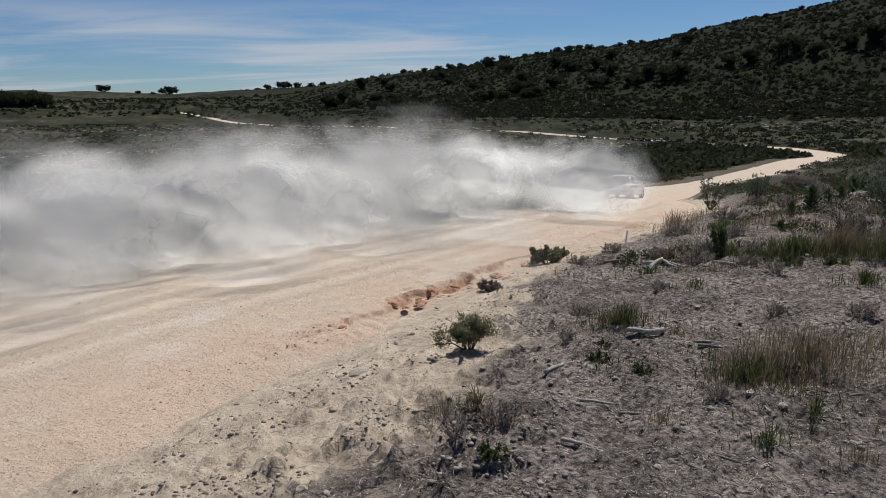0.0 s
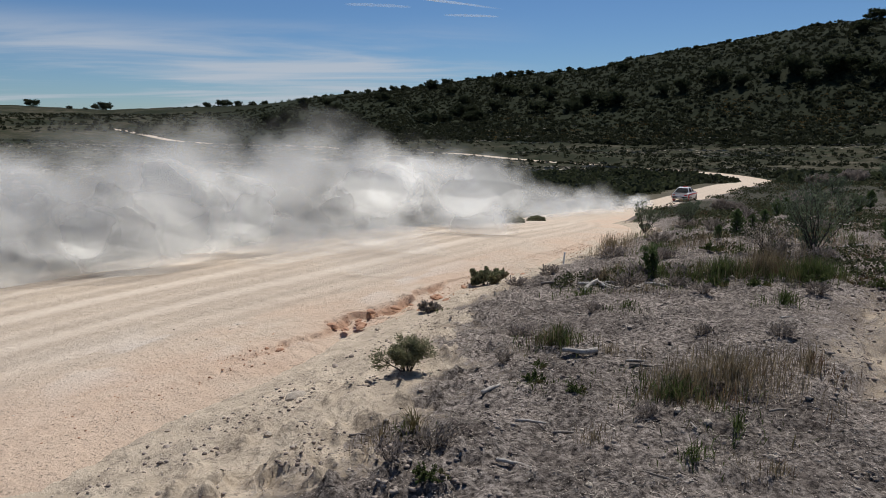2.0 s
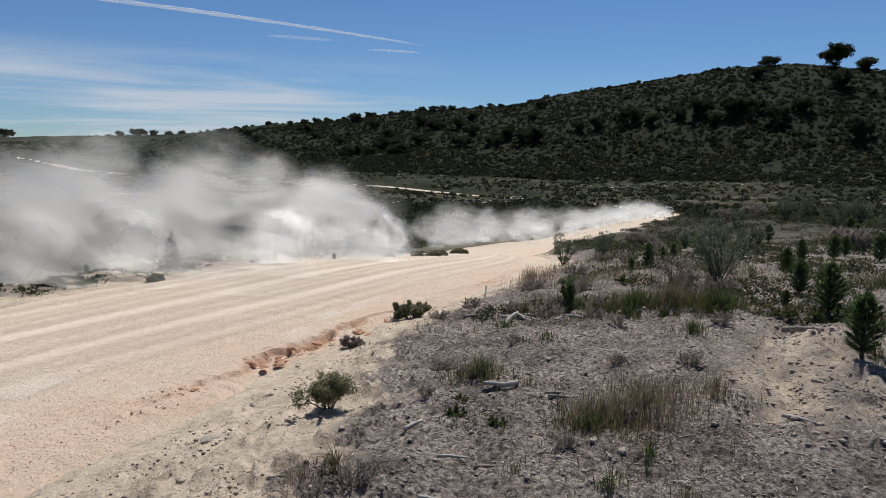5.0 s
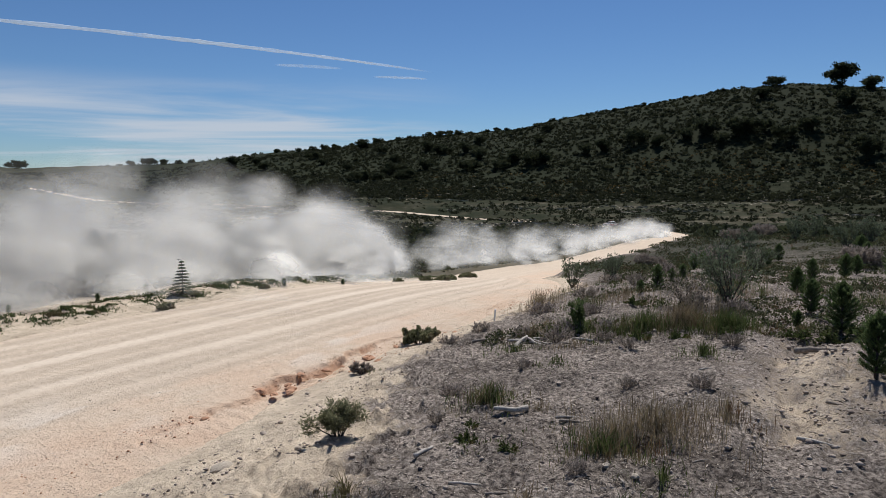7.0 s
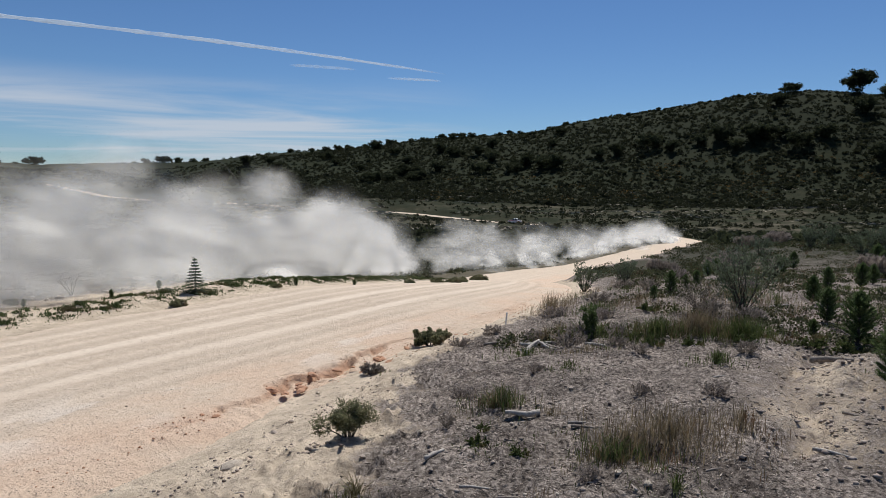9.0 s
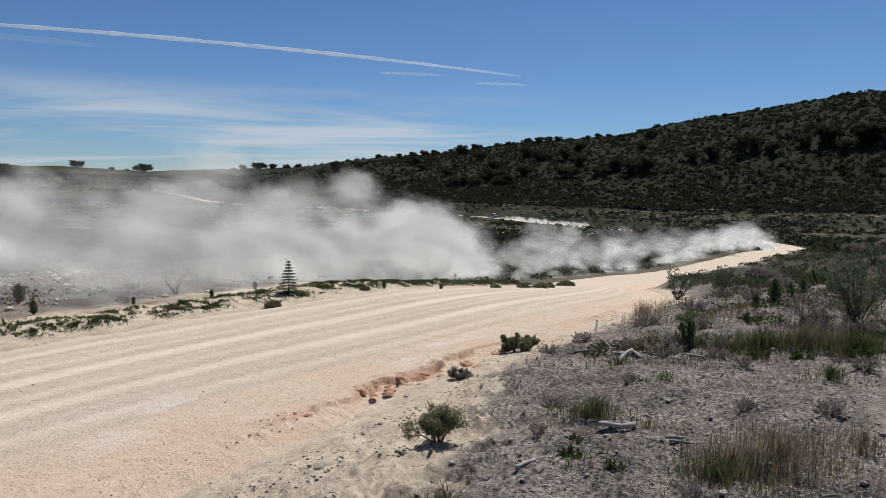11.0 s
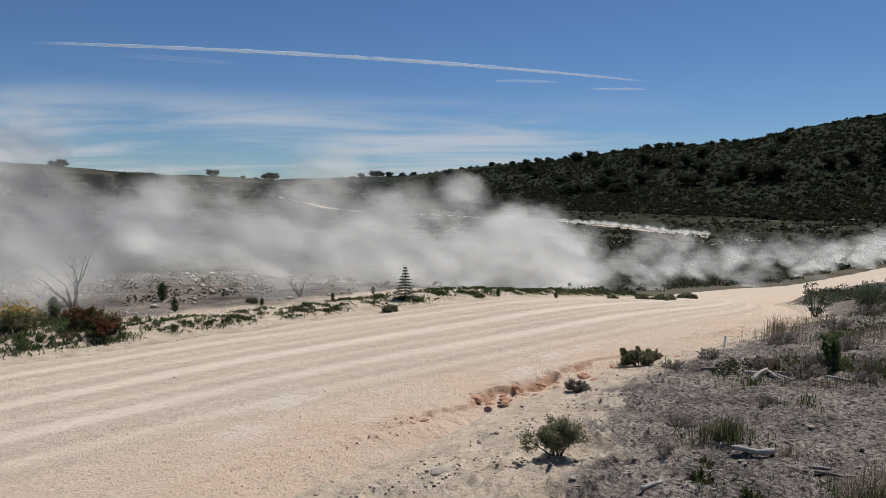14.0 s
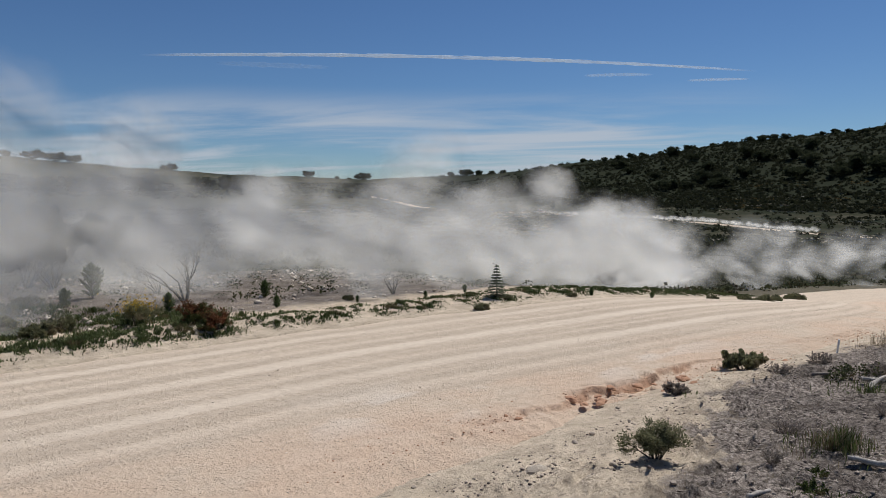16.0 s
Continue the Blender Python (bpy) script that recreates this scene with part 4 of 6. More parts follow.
def lumps(name, x, y, size, mat, label, category):
    """Many small angular stones or clods, joined."""
    base = np.array([(1, 0, 0), (-1, 0, 0), (0, 1, 0), (0, -1, 0), (0, 0, 1), (0, 0, -1)], float)
    tri = np.array([(0, 2, 4), (2, 1, 4), (1, 3, 4), (3, 0, 4), (2, 0, 5), (1, 2, 5), (3, 1, 5), (0, 3, 5)])
    n = len(x)
    V = base[None] * rng.uniform(0.6, 1.3, (n, 6, 1)) * size[:, None, None]
    V[:, :, 2] *= 0.6
    t = rng.uniform(0, 6.3, n)
    c, s_ = np.cos(t)[:, None], np.sin(t)[:, None]
    V = np.stack([V[:, :, 0] * c - V[:, :, 1] * s_, V[:, :, 0] * s_ + V[:, :, 1] * c, V[:, :, 2]], -1)
    h = land(x, y)
    s, zr, arc = near_road(x, y)
    h = np.where(np.abs(s) < HALF - 0.25, zr + road_height(arc, s), h)
    V += np.stack([x, y, h + size * 0.2], -1)[:, None]
    F = (tri[None] + 6 * np.arange(n)[:, None, None]).reshape(-1, 3)
    me = bpy.data.meshes.new(name)
    me.vertices.add(n * 6)
    me.vertices.foreach_set("co", V.reshape(-1))
    me.loops.add(F.size)
    me.loops.foreach_set("vertex_index", F.reshape(-1).astype(np.int32))
    me.polygons.add(len(F))
    me.polygons.foreach_set("loop_start", (np.arange(len(F)) * 3).astype(np.int32))
    me.polygons.foreach_set("loop_total", np.full(len(F), 3, np.int32))
    me.update(calc_edges=True)
    me.materials.append(mat)
    return tagged(new(name, me), label, category, kind="stuff")


n = 24000
a_, r_ = np.radians(rng.uniform(-52, 42, n)), 2.2 + 18 * rng.uniform(0, 1, n) ** 1.3
gx, gy = r_ * np.sin(a_), r_ * np.cos(a_)
lumps("gravel", gx, gy, rng.uniform(0.003, 0.0085, n) * (1 + (rng.uniform(0, 1, n) > 0.988) * 1.4), M_PEBBLE, "loose pebbles strewn over the road and bank", "gravel")
n = 26000
a_, r_ = np.radians(rng.uniform(-38, 48, n)), 2.3 + 10 * rng.uniform(0, 1, n) ** 1.2
gx, gy = r_ * np.sin(a_), r_ * np.cos(a_)
s_, _, arc_ = near_road(gx, gy)
ll_ = litter_line(gx, gy, s_, arc_)
k_ = (s_ + edge_shift(arc_) > 3.4) & (fbm(gx / 0.5, gy / 0.5, 3, 97) > -0.02) & (rng.uniform(0, 1, n) < 0.3 + 0.7 * np.exp(-((ll_ - 0.2) / 0.9) ** 2))
gx, gy = gx[k_], gy[k_]
u_, v_ = rng.uniform(-1.8, 2.4, 1500), rng.normal(0.7, 0.6, 1500)
gx, gy = np.concatenate([gx, 4.2 + 0.64 * u_ + 0.77 * v_]), np.concatenate([gy, 5.2 + 0.77 * u_ - 0.64 * v_])
size = np.concatenate([0.004 + 0.022 * rng.uniform(0, 1, k_.sum()) ** 2.2, 0.004 + 0.034 * rng.uniform(0, 1, 1500) ** 4])
lumps("clods", gx, gy, size, M_CLOD, "dark dry clods of soil on the bank", "soil")

n = 1500
a_, r_ = np.radians(rng.uniform(-56, 5, n)), 13 + 14 * rng.uniform(0, 1, n)
gx, gy = r_ * np.sin(a_), r_ * np.cos(a_)
k_ = (near_road(gx, gy)[0] < -4.6) & (fbm(gx / 1.4, gy / 1.4, 3, 99) > 0.03)
lumps("rubble", gx[k_], gy[k_], 0.02 + 0.11 * rng.uniform(0, 1, k_.sum()) ** 2, M_PEBBLE, "pale rubble strewn beyond the far verge", "rubble")

# ---------------------------------------------------------------- wood, stones, post


def stick_mesh(name, seed, length, r, mat, bend=0.12, knots=5, sides=7):
    """A crooked tapering piece of wood lying along x."""
    rnd = random.Random(seed)
    bm = bmesh.new()
    rings = []
    for i in range(knots + 1):
        f = i / knots
        c = Vector(((f - 0.5) * length, rnd.gauss(0, bend * length * 0.25) + bend * length * math.sin(f * 3), r * 0.85 + abs(rnd.gauss(0, bend * length * 0.08))))
        rr = r * (1.05 - 0.45 * f) * rnd.uniform(0.85, 1.15)
        rings.append([bm.verts.new(c + Vector((0, rr * math.cos(t) * rnd.uniform(0.85, 1.12), rr * math.sin(t) * rnd.uniform(0.85, 1.12)))) for t in [2 * math.pi * j / sides for j in range(sides)]])
    for a, b in zip(rings, rings[1:]):
        for j in range(sides):
            bm.faces.new((a[j], a[(j + 1) % sides], b[(j + 1) % sides], b[j]))
    bm.faces.new(list(reversed(rings[0])))
    bm.faces.new(rings[-1])
    bmesh.ops.recalc_face_normals(bm, faces=bm.faces)
    me = bpy.data.meshes.new(name)
    bm.to_mesh(me)
    bm.free()
    for p in me.polygons:
        p.use_smooth = True
    me.materials.append(mat)
    return me


def lay(name, me, x, y, rz, label, category, group="", tilt=0.0, lift=0.0):
    ob = tagged(new(name, me), label, category, group)
    ob.matrix_basis = pose(x, y, put(x, y) + lift - 0.004, 0, tilt, rz)
    return ob


lay("log", stick_mesh("log", 41, 0.30, 0.027, M_DEAD, 0.16), 1.66, 5.25, 170, "bleached bent log lying on leaf litter", "log")
lay("log", stick_mesh("log", 42, 0.20, 0.018, M_DEAD, 0.05), 0.8, 4.6, 38, "short bleached stick lying on leaf litter", "log")
lay("log", stick_mesh("log", 43, 0.42, 0.036, M_STICK, 0.12), 5.08, 5.8, -14, "weathered brown log on sandy soil", "log")
lay("log", stick_mesh("log", 44, 0.24, 0.026, M_DEAD, 0.1), 3.2, 7.4, -30, "grey broken log among grass", "log")
for i, (dx, dy, rz, L, r, tilt) in enumerate(((-0.12, -0.1, 52, 0.46, 0.034, -10), (0.09, -0.05, 108, 0.40, 0.022, -8), (0.16, -0.02, 128, 0.36, 0.015, -6), (0.05, 0.14, 5, 0.5, 0.02, 0), (-0.02, 0.08, -25, 0.4, 0.02, 4))):
    lay("dead_branch", stick_mesh("dead_branch", 50 + i, L, r, M_DEAD, 0.08), 2.68 + dx, 7.95 + dy, rz, "bleached dead branch in a small heap", "branch", "heap of dead branches", tilt, 0.03 if i < 3 else 0.01)
STICKS = ((0.97, 4.02, -18, 0.2), (1.18, 3.86, -14, 0.2), (0.42, 3.75, -42, 0.16), (0.75, 3.45, -35, 0.22), (1.42, 4.75, 0, 0.12), (1.18, 4.72, -22, 0.12), (2.05, 4.95, -10, 0.2), (2.05, 4.85, -25, 0.2), (2.0, 4.55, 8, 0.16), (1.95, 3.75, 80, 0.12), (2.95, 6.6, 20, 0.2), (3.0, 7.3, -40, 0.16),
          (3.6, 4.0, -50, 0.28), (2.6, 3.9, 10, 0.14), (-0.15, 4.2, 2, 0.16), (-0.6, 4.6, 5, 0.1), (1.5, 3.2, -45, 0.18), (4.3, 4.6, -60, 0.2), (3.7, 5.6, 15, 0.16), (2.3, 8.6, 12, 0.4), (5.5, 8.0, 60, 0.3), (7.2, 9.5, 20, 0.5), (8.0, 9.3, 14, 0.6), (6.9, 7.2, 80, 0.4), (8.6, 7.6, 8, 0.5))
stick_shapes = [stick_mesh("stick", 60 + i, 1.0, 0.05, (M_STICK, M_DEAD)[i % 3 == 0], 0.06) for i in range(6)]
for i, (x, y, rz, L) in enumerate(STICKS):
    ob = tagged(new("stick", stick_shapes[i % 6]), "weathered stick lying on leaf litter" if i % 6 not in (0, 3) else "bleached stick lying on leaf litter", "stick", "sticks on the mound")
    ob.matrix_basis = pose(x, y, put(x, y) - 0.002, 0, 0, rz) @ Matrix.Diagonal((L, L * 1.1, L * 1.1, 1))


def stone_mesh(name, seed, mat):
    rnd = random.Random(seed)
    bm = bmesh.new()
    bmesh.ops.create_icosphere(bm, subdivisions=2, radius=1.0)
    off = Vector((rnd.uniform(0, 50), rnd.uniform(0, 50), 0))
    for v in bm.verts:
        v.co *= 1 + 0.35 * noise.noise(v.co * 1.3 + off) + 0.12 * noise.noise(v.co * 3.7 + off)
        v.co.z = max(-0.4, v.co.z) * 0.6
    me = bpy.data.meshes.new(name)
    bm.to_mesh(me)
    bm.free()
    me.materials.append(mat)
    return me


stone_shapes = [stone_mesh("stone", 80 + i, M_STONE if i < 3 else M_CLOD) for i in range(5)]
clay_shapes = [stone_mesh("clay_lump", 90 + i, M_REDCLAY) for i in range(3)]
ob = tagged(new("stone", stone_shapes[0]), "pale flat stone on the sandy bank", "stone")
ob.matrix_basis = pose(-0.76, 5.5, put(-0.76, 5.5) + 0.01, 8, -6, 20) @ Matrix.Diagonal((0.095, 0.065, 0.05, 1))
rs = random.Random(5)
for i in range(60):
    a, r = radians(rs.uniform(-25, 45)), rs.uniform(3.0, 11)
    x, y = r * math.sin(a), r * math.cos(a)
    if near_road(np.array([x]), np.array([y]))[0][0] < 2.7:
        continue
    ob = tagged(new("stone", stone_shapes[i % 5]), "small pale stone on the bank" if i % 5 < 3 else "dark lump of dry soil", "stone", "stones on the bank")
    k = rs.uniform(0.012, 0.038)
    ob.matrix_basis = pose(x, y, put(x, y) + k * 0.15, 0, 0, rs.uniform(0, 360)) @ Matrix.Diagonal((k, k * 0.8, k, 1))

for i in range(22):
    p_, q_ = on_road(rs.uniform(27.2, 32.5))
    k = rs.uniform(2.62, 3.02)
    x, y = float(p_[0] + q_[1] * k), float(p_[1] - q_[0] * k)
    ob = tagged(new("clay_lump", clay_shapes[i % 3]), "broken lump of reddish clay at the washed-out road edge", "clay lump", "clay lumps")
    k = rs.uniform(0.02, 0.06)
    ob.matrix_basis = pose(x, y, put(x, y) - k * 0.15, rs.uniform(-15, 15), rs.uniform(-15, 15), rs.uniform(0, 360)) @ Matrix.Diagonal((k * 1.5, k, k * 0.9, 1))

post = tagged(new("marker_peg"), "short white marker peg at the road's edge", "peg")
bm = bmesh.new()
bmesh.ops.create_cube(bm, size=1.0)
bmesh.ops.scale(bm, vec=(0.026, 0.018, 0.22), verts=bm.verts)
bmesh.ops.translate(bm, vec=(0, 0, 0.08), verts=bm.verts)
bmesh.ops.bevel(bm, geom=bm.edges[:], offset=0.003, segments=1, affect="EDGES")
part("peg", bm, M_WHITE, post, smooth=False)
post.matrix_basis = pose(3.05, 10.9, put(3.05, 10.9), 3, 4, 0)

# ---------------------------------------------------------------- hills: scrub, windrows, trees


def scatter(n, az0, az1, r0, r1, power=1.0):
    a = rng.uniform(az0, az1, n)
    r = r0 + (r1 - r0) * rng.uniform(0, 1, n) ** power
    return a, r, r * np.sin(np.radians(a)), r * np.cos(np.radians(a))


def clumps(name, x, y, size, per, leaf, mat, label):
    n = len(x)
    z = land(x, y)
    C = unit(n * per) * rng.uniform(0.5, 1.0, (n * per, 1))
    C[:, 2] = np.abs(C[:, 2])
    C = C * np.repeat(size, per)[:, None] * np.array((1, 1, 0.75)) + np.repeat(np.stack([x, y, z], 1), per, 0)
    Q = leaves(C, np.repeat(size, per) * leaf * rng.uniform(0.6, 1.3, n * per), None, 0.7)
    return tagged(new(name, quads(name, Q, mat)), label, "scrub", kind="stuff")


a, r, x, y = scatter(42000, -62, 58, 235, 460, 1.0)
dens = 0.25 + sstep(-14, 2, a) * 0.75
foot = np.interp(a, (-60, -20, 5, 20, 45), (330, 330, 275, 262, 255))
keep = (rng.uniform(0, 1, len(a)) < dens * (0.55 + 0.45 * (fbm(x / 30, y / 30, 3, 111) > -0.1))) & (r > foot - 20)
clumps("hill_scrub", x[keep], y[keep], rng.uniform(0.55, 1.25, keep.sum()) * (1 + 0.7 * (rng.uniform(0, 1, keep.sum()) > 0.95)), 12, 0.95, M_SCRUB, "dense dark green scrub over the hillside")
a, r, x, y = scatter(16000, -58, 50, 95, 285, 0.8)
s, _, _ = near_road(x, y)
keep = (np.abs(s) > np.where((a > 3) & (a < 14), 6.5, 3.0)) & (rng.uniform(0, 1, len(a)) < 0.25 + 0.75 * (fbm(x / 16, y / 7, 3, 121) > 0.02))
clumps("valley_scrub", x[keep], y[keep], rng.uniform(0.4, 1.15, keep.sum()), 14, 0.7, M_SCRUB, "low green and brown scrub across the valley")
a, r, x, y = scatter(3400, -30, 44, 84, 150, 0.8)
s, _, _ = near_road(x, y)
keep = (np.abs(s) > 6) & (fbm(x / 20, y / 10, 3, 131) > -0.12)
clumps("thicket", x[keep], y[keep], rng.uniform(0.8, 1.7, keep.sum()), 22, 0.55, M_CROWN, "dark thicket along the valley floor")
a, r, x, y = scatter(8500, 12, 52, 15, 105, 0.9)
s, _, _ = near_road(x, y)
keep = (s > 4.8) & (fbm(x / 4, y / 3.2, 3, 141) > -0.05)
clumps("plateau_scrub", x[keep], y[keep], rng.uniform(0.08, 0.2, keep.sum()) * (1 + r[keep] / 50), 22, 0.34, M_HEATH, "low grey-green heath on the plateau")
a, r, x, y = scatter(2600, -60, 10, 17, 100, 1.0)
s, _, _ = near_road(x, y)
keep = (s < -6.2) & (fbm(x / 8, y / 6, 3, 151) > -0.12)
clumps("valley_heath", x[keep], y[keep], rng.uniform(0.1, 0.36, keep.sum()), 34, 0.22, M_HEATH, "low heath falling to the valley")


a, r, x, y = scatter(900, -18, 24, 385, 530, 1.0)
ridge = np.interp(a, (-30, -12, 8, 20, 38), (640, 520, 430, 400, 390))
keep = np.abs(r - ridge) < 22
clumps("ridge_thicket", x[keep], y[keep], rng.uniform(0.9, 2.3, keep.sum()), 30, 0.5, M_CROWN, "uneven dark thicket along the ridge")


a, r, x, y = scatter(3000, 8, 50, 255, 305, 1.0)
keep = fbm(x / 14, y / 9, 3, 181) > 0.06
clumps("bracken", x[keep], y[keep], rng.uniform(0.3, 0.8, keep.sum()), 12, 0.8, M_BRACKEN, "rusty yellow bracken at the foot of the hill")
arc_ = rng.uniform(23.5, 41, 900)
lat_ = rng.normal(2.85, 0.14, 900)
p_, q_ = on_road(arc_)
gx, gy = p_[:, 0] + q_[:, 1] * lat_, p_[:, 1] - q_[:, 0] * lat_
k_ = (fbm(arc_ / 0.8, lat_, 3, 191) > -0.02)
lumps("clay_crumbs", gx[k_], gy[k_], rng.uniform(0.004, 0.018, k_.sum()), M_REDCLAY, "reddish clay crumbs broken from the road edge", "soil")


a, r, x, y = scatter(3000, 2, 27, 30, 100, 0.8)
s, _, _ = near_road(x, y)
keep = (s < -4.6) & (fbm(x / 6, y / 6, 3, 201) > -0.1)
clumps("roadside_heath", x[keep], y[keep], rng.uniform(0.2, 0.6, keep.sum()), 18, 0.42, M_HEATH, "green and brown heath beside the dipping road")


a, r, x, y = scatter(17000, 14, 52, 8.5, 40, 1.05)
s, _, _ = near_road(x, y)
keep = (s > 4.6) & (fbm(x / 1.6, y / 1.4, 3, 211) > 0.04 - 0.10 * sstep(11, 17, r))
clumps("low_heath", x[keep], y[keep], rng.uniform(0.04, 0.14, keep.sum()), 13, 0.36, M_HEATH, "low brown and green heath over the mound")


def windrows():
    out = []
    for i in range(46):
        r0 = 160 + 2.5 * i + rng.uniform(-2, 2)
        a0 = rng.uniform(-40, 40)
        n = int(rng.integers(60, 160))
        a = a0 + np.linspace(0, rng.uniform(6, 22), n) + rng.normal(0, 0.05, n)
        r = r0 + (a - a0) * rng.uniform(-0.5, 0.5) + rng.normal(0, 0.5, n)
        x, y = r * np.sin(np.radians(a)), r * np.cos(np.radians(a))
        C = np.stack([x, y, land(x, y) + rng.uniform(0.05, 0.4, n)], 1)
        t = np.radians(-a) + rng.normal(0, 0.35, n)
        out.append(leaves(C, rng.uniform(0.5, 1.7, n), np.stack([np.cos(t), np.sin(t), rng.normal(0, 0.1, n)], 1) * 3, 0.26))
    tagged(new("brush_windrows", quads("brush_windrows", np.concatenate(out), M_WINDROW)), "rows of bleached brushwood across the far slope", "brushwood", kind="stuff")


windrows()


def tree(name, seed, h, w, label, flat=0.6, bare_share=0.35, per=34, full=0):
    rnd = random.Random(seed)
    segs, tips = [], []
    base = Vector((0, 0, -0.3))
    fork = Vector((rnd.gauss(0, 0.03) * h, rnd.gauss(0, 0.03) * h, h * bare_share))
    segs.append((base, fork, 0.06 * h, 0.04 * h))
    for i in range(5):
        t = 2 * math.pi * (i + rnd.random() * 0.7) / 5
        k = w / h * rnd.uniform(0.5, 1.3)
        grow(rnd, fork, Vector((math.cos(t) * k, math.sin(t) * k, flat)).normalized(), h * (1 - bare_share) * 0.5, 0.014 * h, 2, 0.42, 0.03, segs, tips)
    top = tagged(new(name), label, "tree", "trees on the hills")
    child("trunk", tube_mesh(name + "_trunk", segs, M_BARK, 5), top)
    P = np.array([t[0] for t in tips])
    C = np.repeat(P, per, 0) + rng.normal(scale=0.075 * h, size=(len(P) * per, 3)) * np.array((1.15, 1.15, 0.85))
    if full:
        E = unit(full) * rng.uniform(0.45, 1.0, (full, 1))
        C = np.vstack([C, E * np.array((0.46 * w, 0.46 * w, 0.42 * h)) * (1 + 0.5 * fbm(E[:, 0] * 2 + 9, E[:, 2] * 2 + E[:, 1], 3, 171))[:, None] + np.array((0, 0, 0.46 * h))])
    child("crown", quads(name + "_crown", leaves(C, (0.06 if not full else 0.10) * h * rng.uniform(0.6, 1.4, len(C)), None, 0.8), M_CROWN), top)
    return top


def polar(az, r):
    return r * math.sin(radians(az)), r * math.cos(radians(az))


gum = tree("gum_tree", 201, 10.0, 8.0, "spreading dark gum tree on the ridge", 1.5, 0.16, 44, 500)
umbrella = tree("flat_crowned_tree", 202, 6.0, 9.0, "low flat-crowned dark tree on the hill", 0.8, 0.1, 34, 500)
round_tree = tree("round_tree", 203, 5.0, 4.0, "rounded dark tree on the hillside", 0.9, 0.06, 20, 1300)
stand(gum, *polar(40.9, 388), 0, 1.0, 0.6)
stand(umbrella, *polar(36.7, 386), 0, 0.95, 0.4)
stand(round_tree, *polar(42.9, 386), 0, 1.2, 0.4)
SKY_TREES = ((5.35, 1, 0.8), (-26.0, 1, 0.85), (-21.5, 1, 1.0), (-23.6, 2, 0.7), (-22.6, 2, 0.5), (-14.0, 2, 1.0), (-12.7, 1, 0.9), (-11.7, 2, 1.1), (-10.6, 2, 0.8), (-9.6, 2, 0.8), (-3.0, 2, 0.8), (-1.2, 2, 0.9), (0.0, 2, 1.0), (0.9, 2, 1.1), (1.8, 2, 0.9), (3.2, 2, 0.8), (7.0, 2, 0.8), (8.0, 2, 0.7),
             (9.6, 2, 0.9), (10.6, 2, 1.2), (11.4, 2, 1.3), (12.2, 2, 1.1), (14.6, 2, 0.7), (15.4, 2, 0.9), (16.2, 2, 0.8), (18.6, 2, 0.8), (20.0, 2, 0.8), (25.0, 2, 0.6), (27.3, 2, 0.7), (33.0, 1, 0.5), (-36.8, 1, 0.9), (-46.0, 1, 1.1), (-44.6, 1, 1.1), (-43.4, 1, 1.0), (-47.6, 2, 1.2))
for i, (az, kind, s) in enumerate(SKY_TREES):
    r = float(np.interp(az, (-70, -30, -12, 8, 20, 38, 60), (700, 640, 520, 430, 400, 390, 400))) - 3
    s *= r / 420
    again((gum, umbrella, round_tree)[kind], *polar(az, r), 40 * i, s * 0.62 if kind == 2 else s * 0.9, 0.8 * s, "dark tree standing on the skyline")
rt = random.Random(9)
HILL = [(26.6, 325, 1.2), (30.6, 322, 1.0), (32.1, 322, 1.4), (34.4, 318, 1.3), (35.6, 320, 1.2), (39.2, 320, 1.1), (36.0, 360, 1.0), (41.6, 352, 1.5), (18.6, 310, 1.2), (43.0, 300, 1.4), (24.2, 318, 1.0), (28.4, 318, 0.9), (37.5, 312, 1.0), (33.2, 312, 0.9), (22.8, 316, 0.9)]
for i in range(46):
    HILL.append((rt.uniform(-12, 20), rt.uniform(310, 415), rt.uniform(0.6, 1.1)))
for i in range(26):
    HILL.append((rt.uniform(-47, -38) if i % 2 else rt.uniform(-34.5, -29.5), rt.uniform(355, 380), rt.uniform(0.9, 1.5)))
for i, (az, r, s) in enumerate(HILL):
    again(round_tree if i % 4 else umbrella, *polar(az, r), 57 * i, s, 0.3)

# ---------------------------------------------------------------- vapour trail


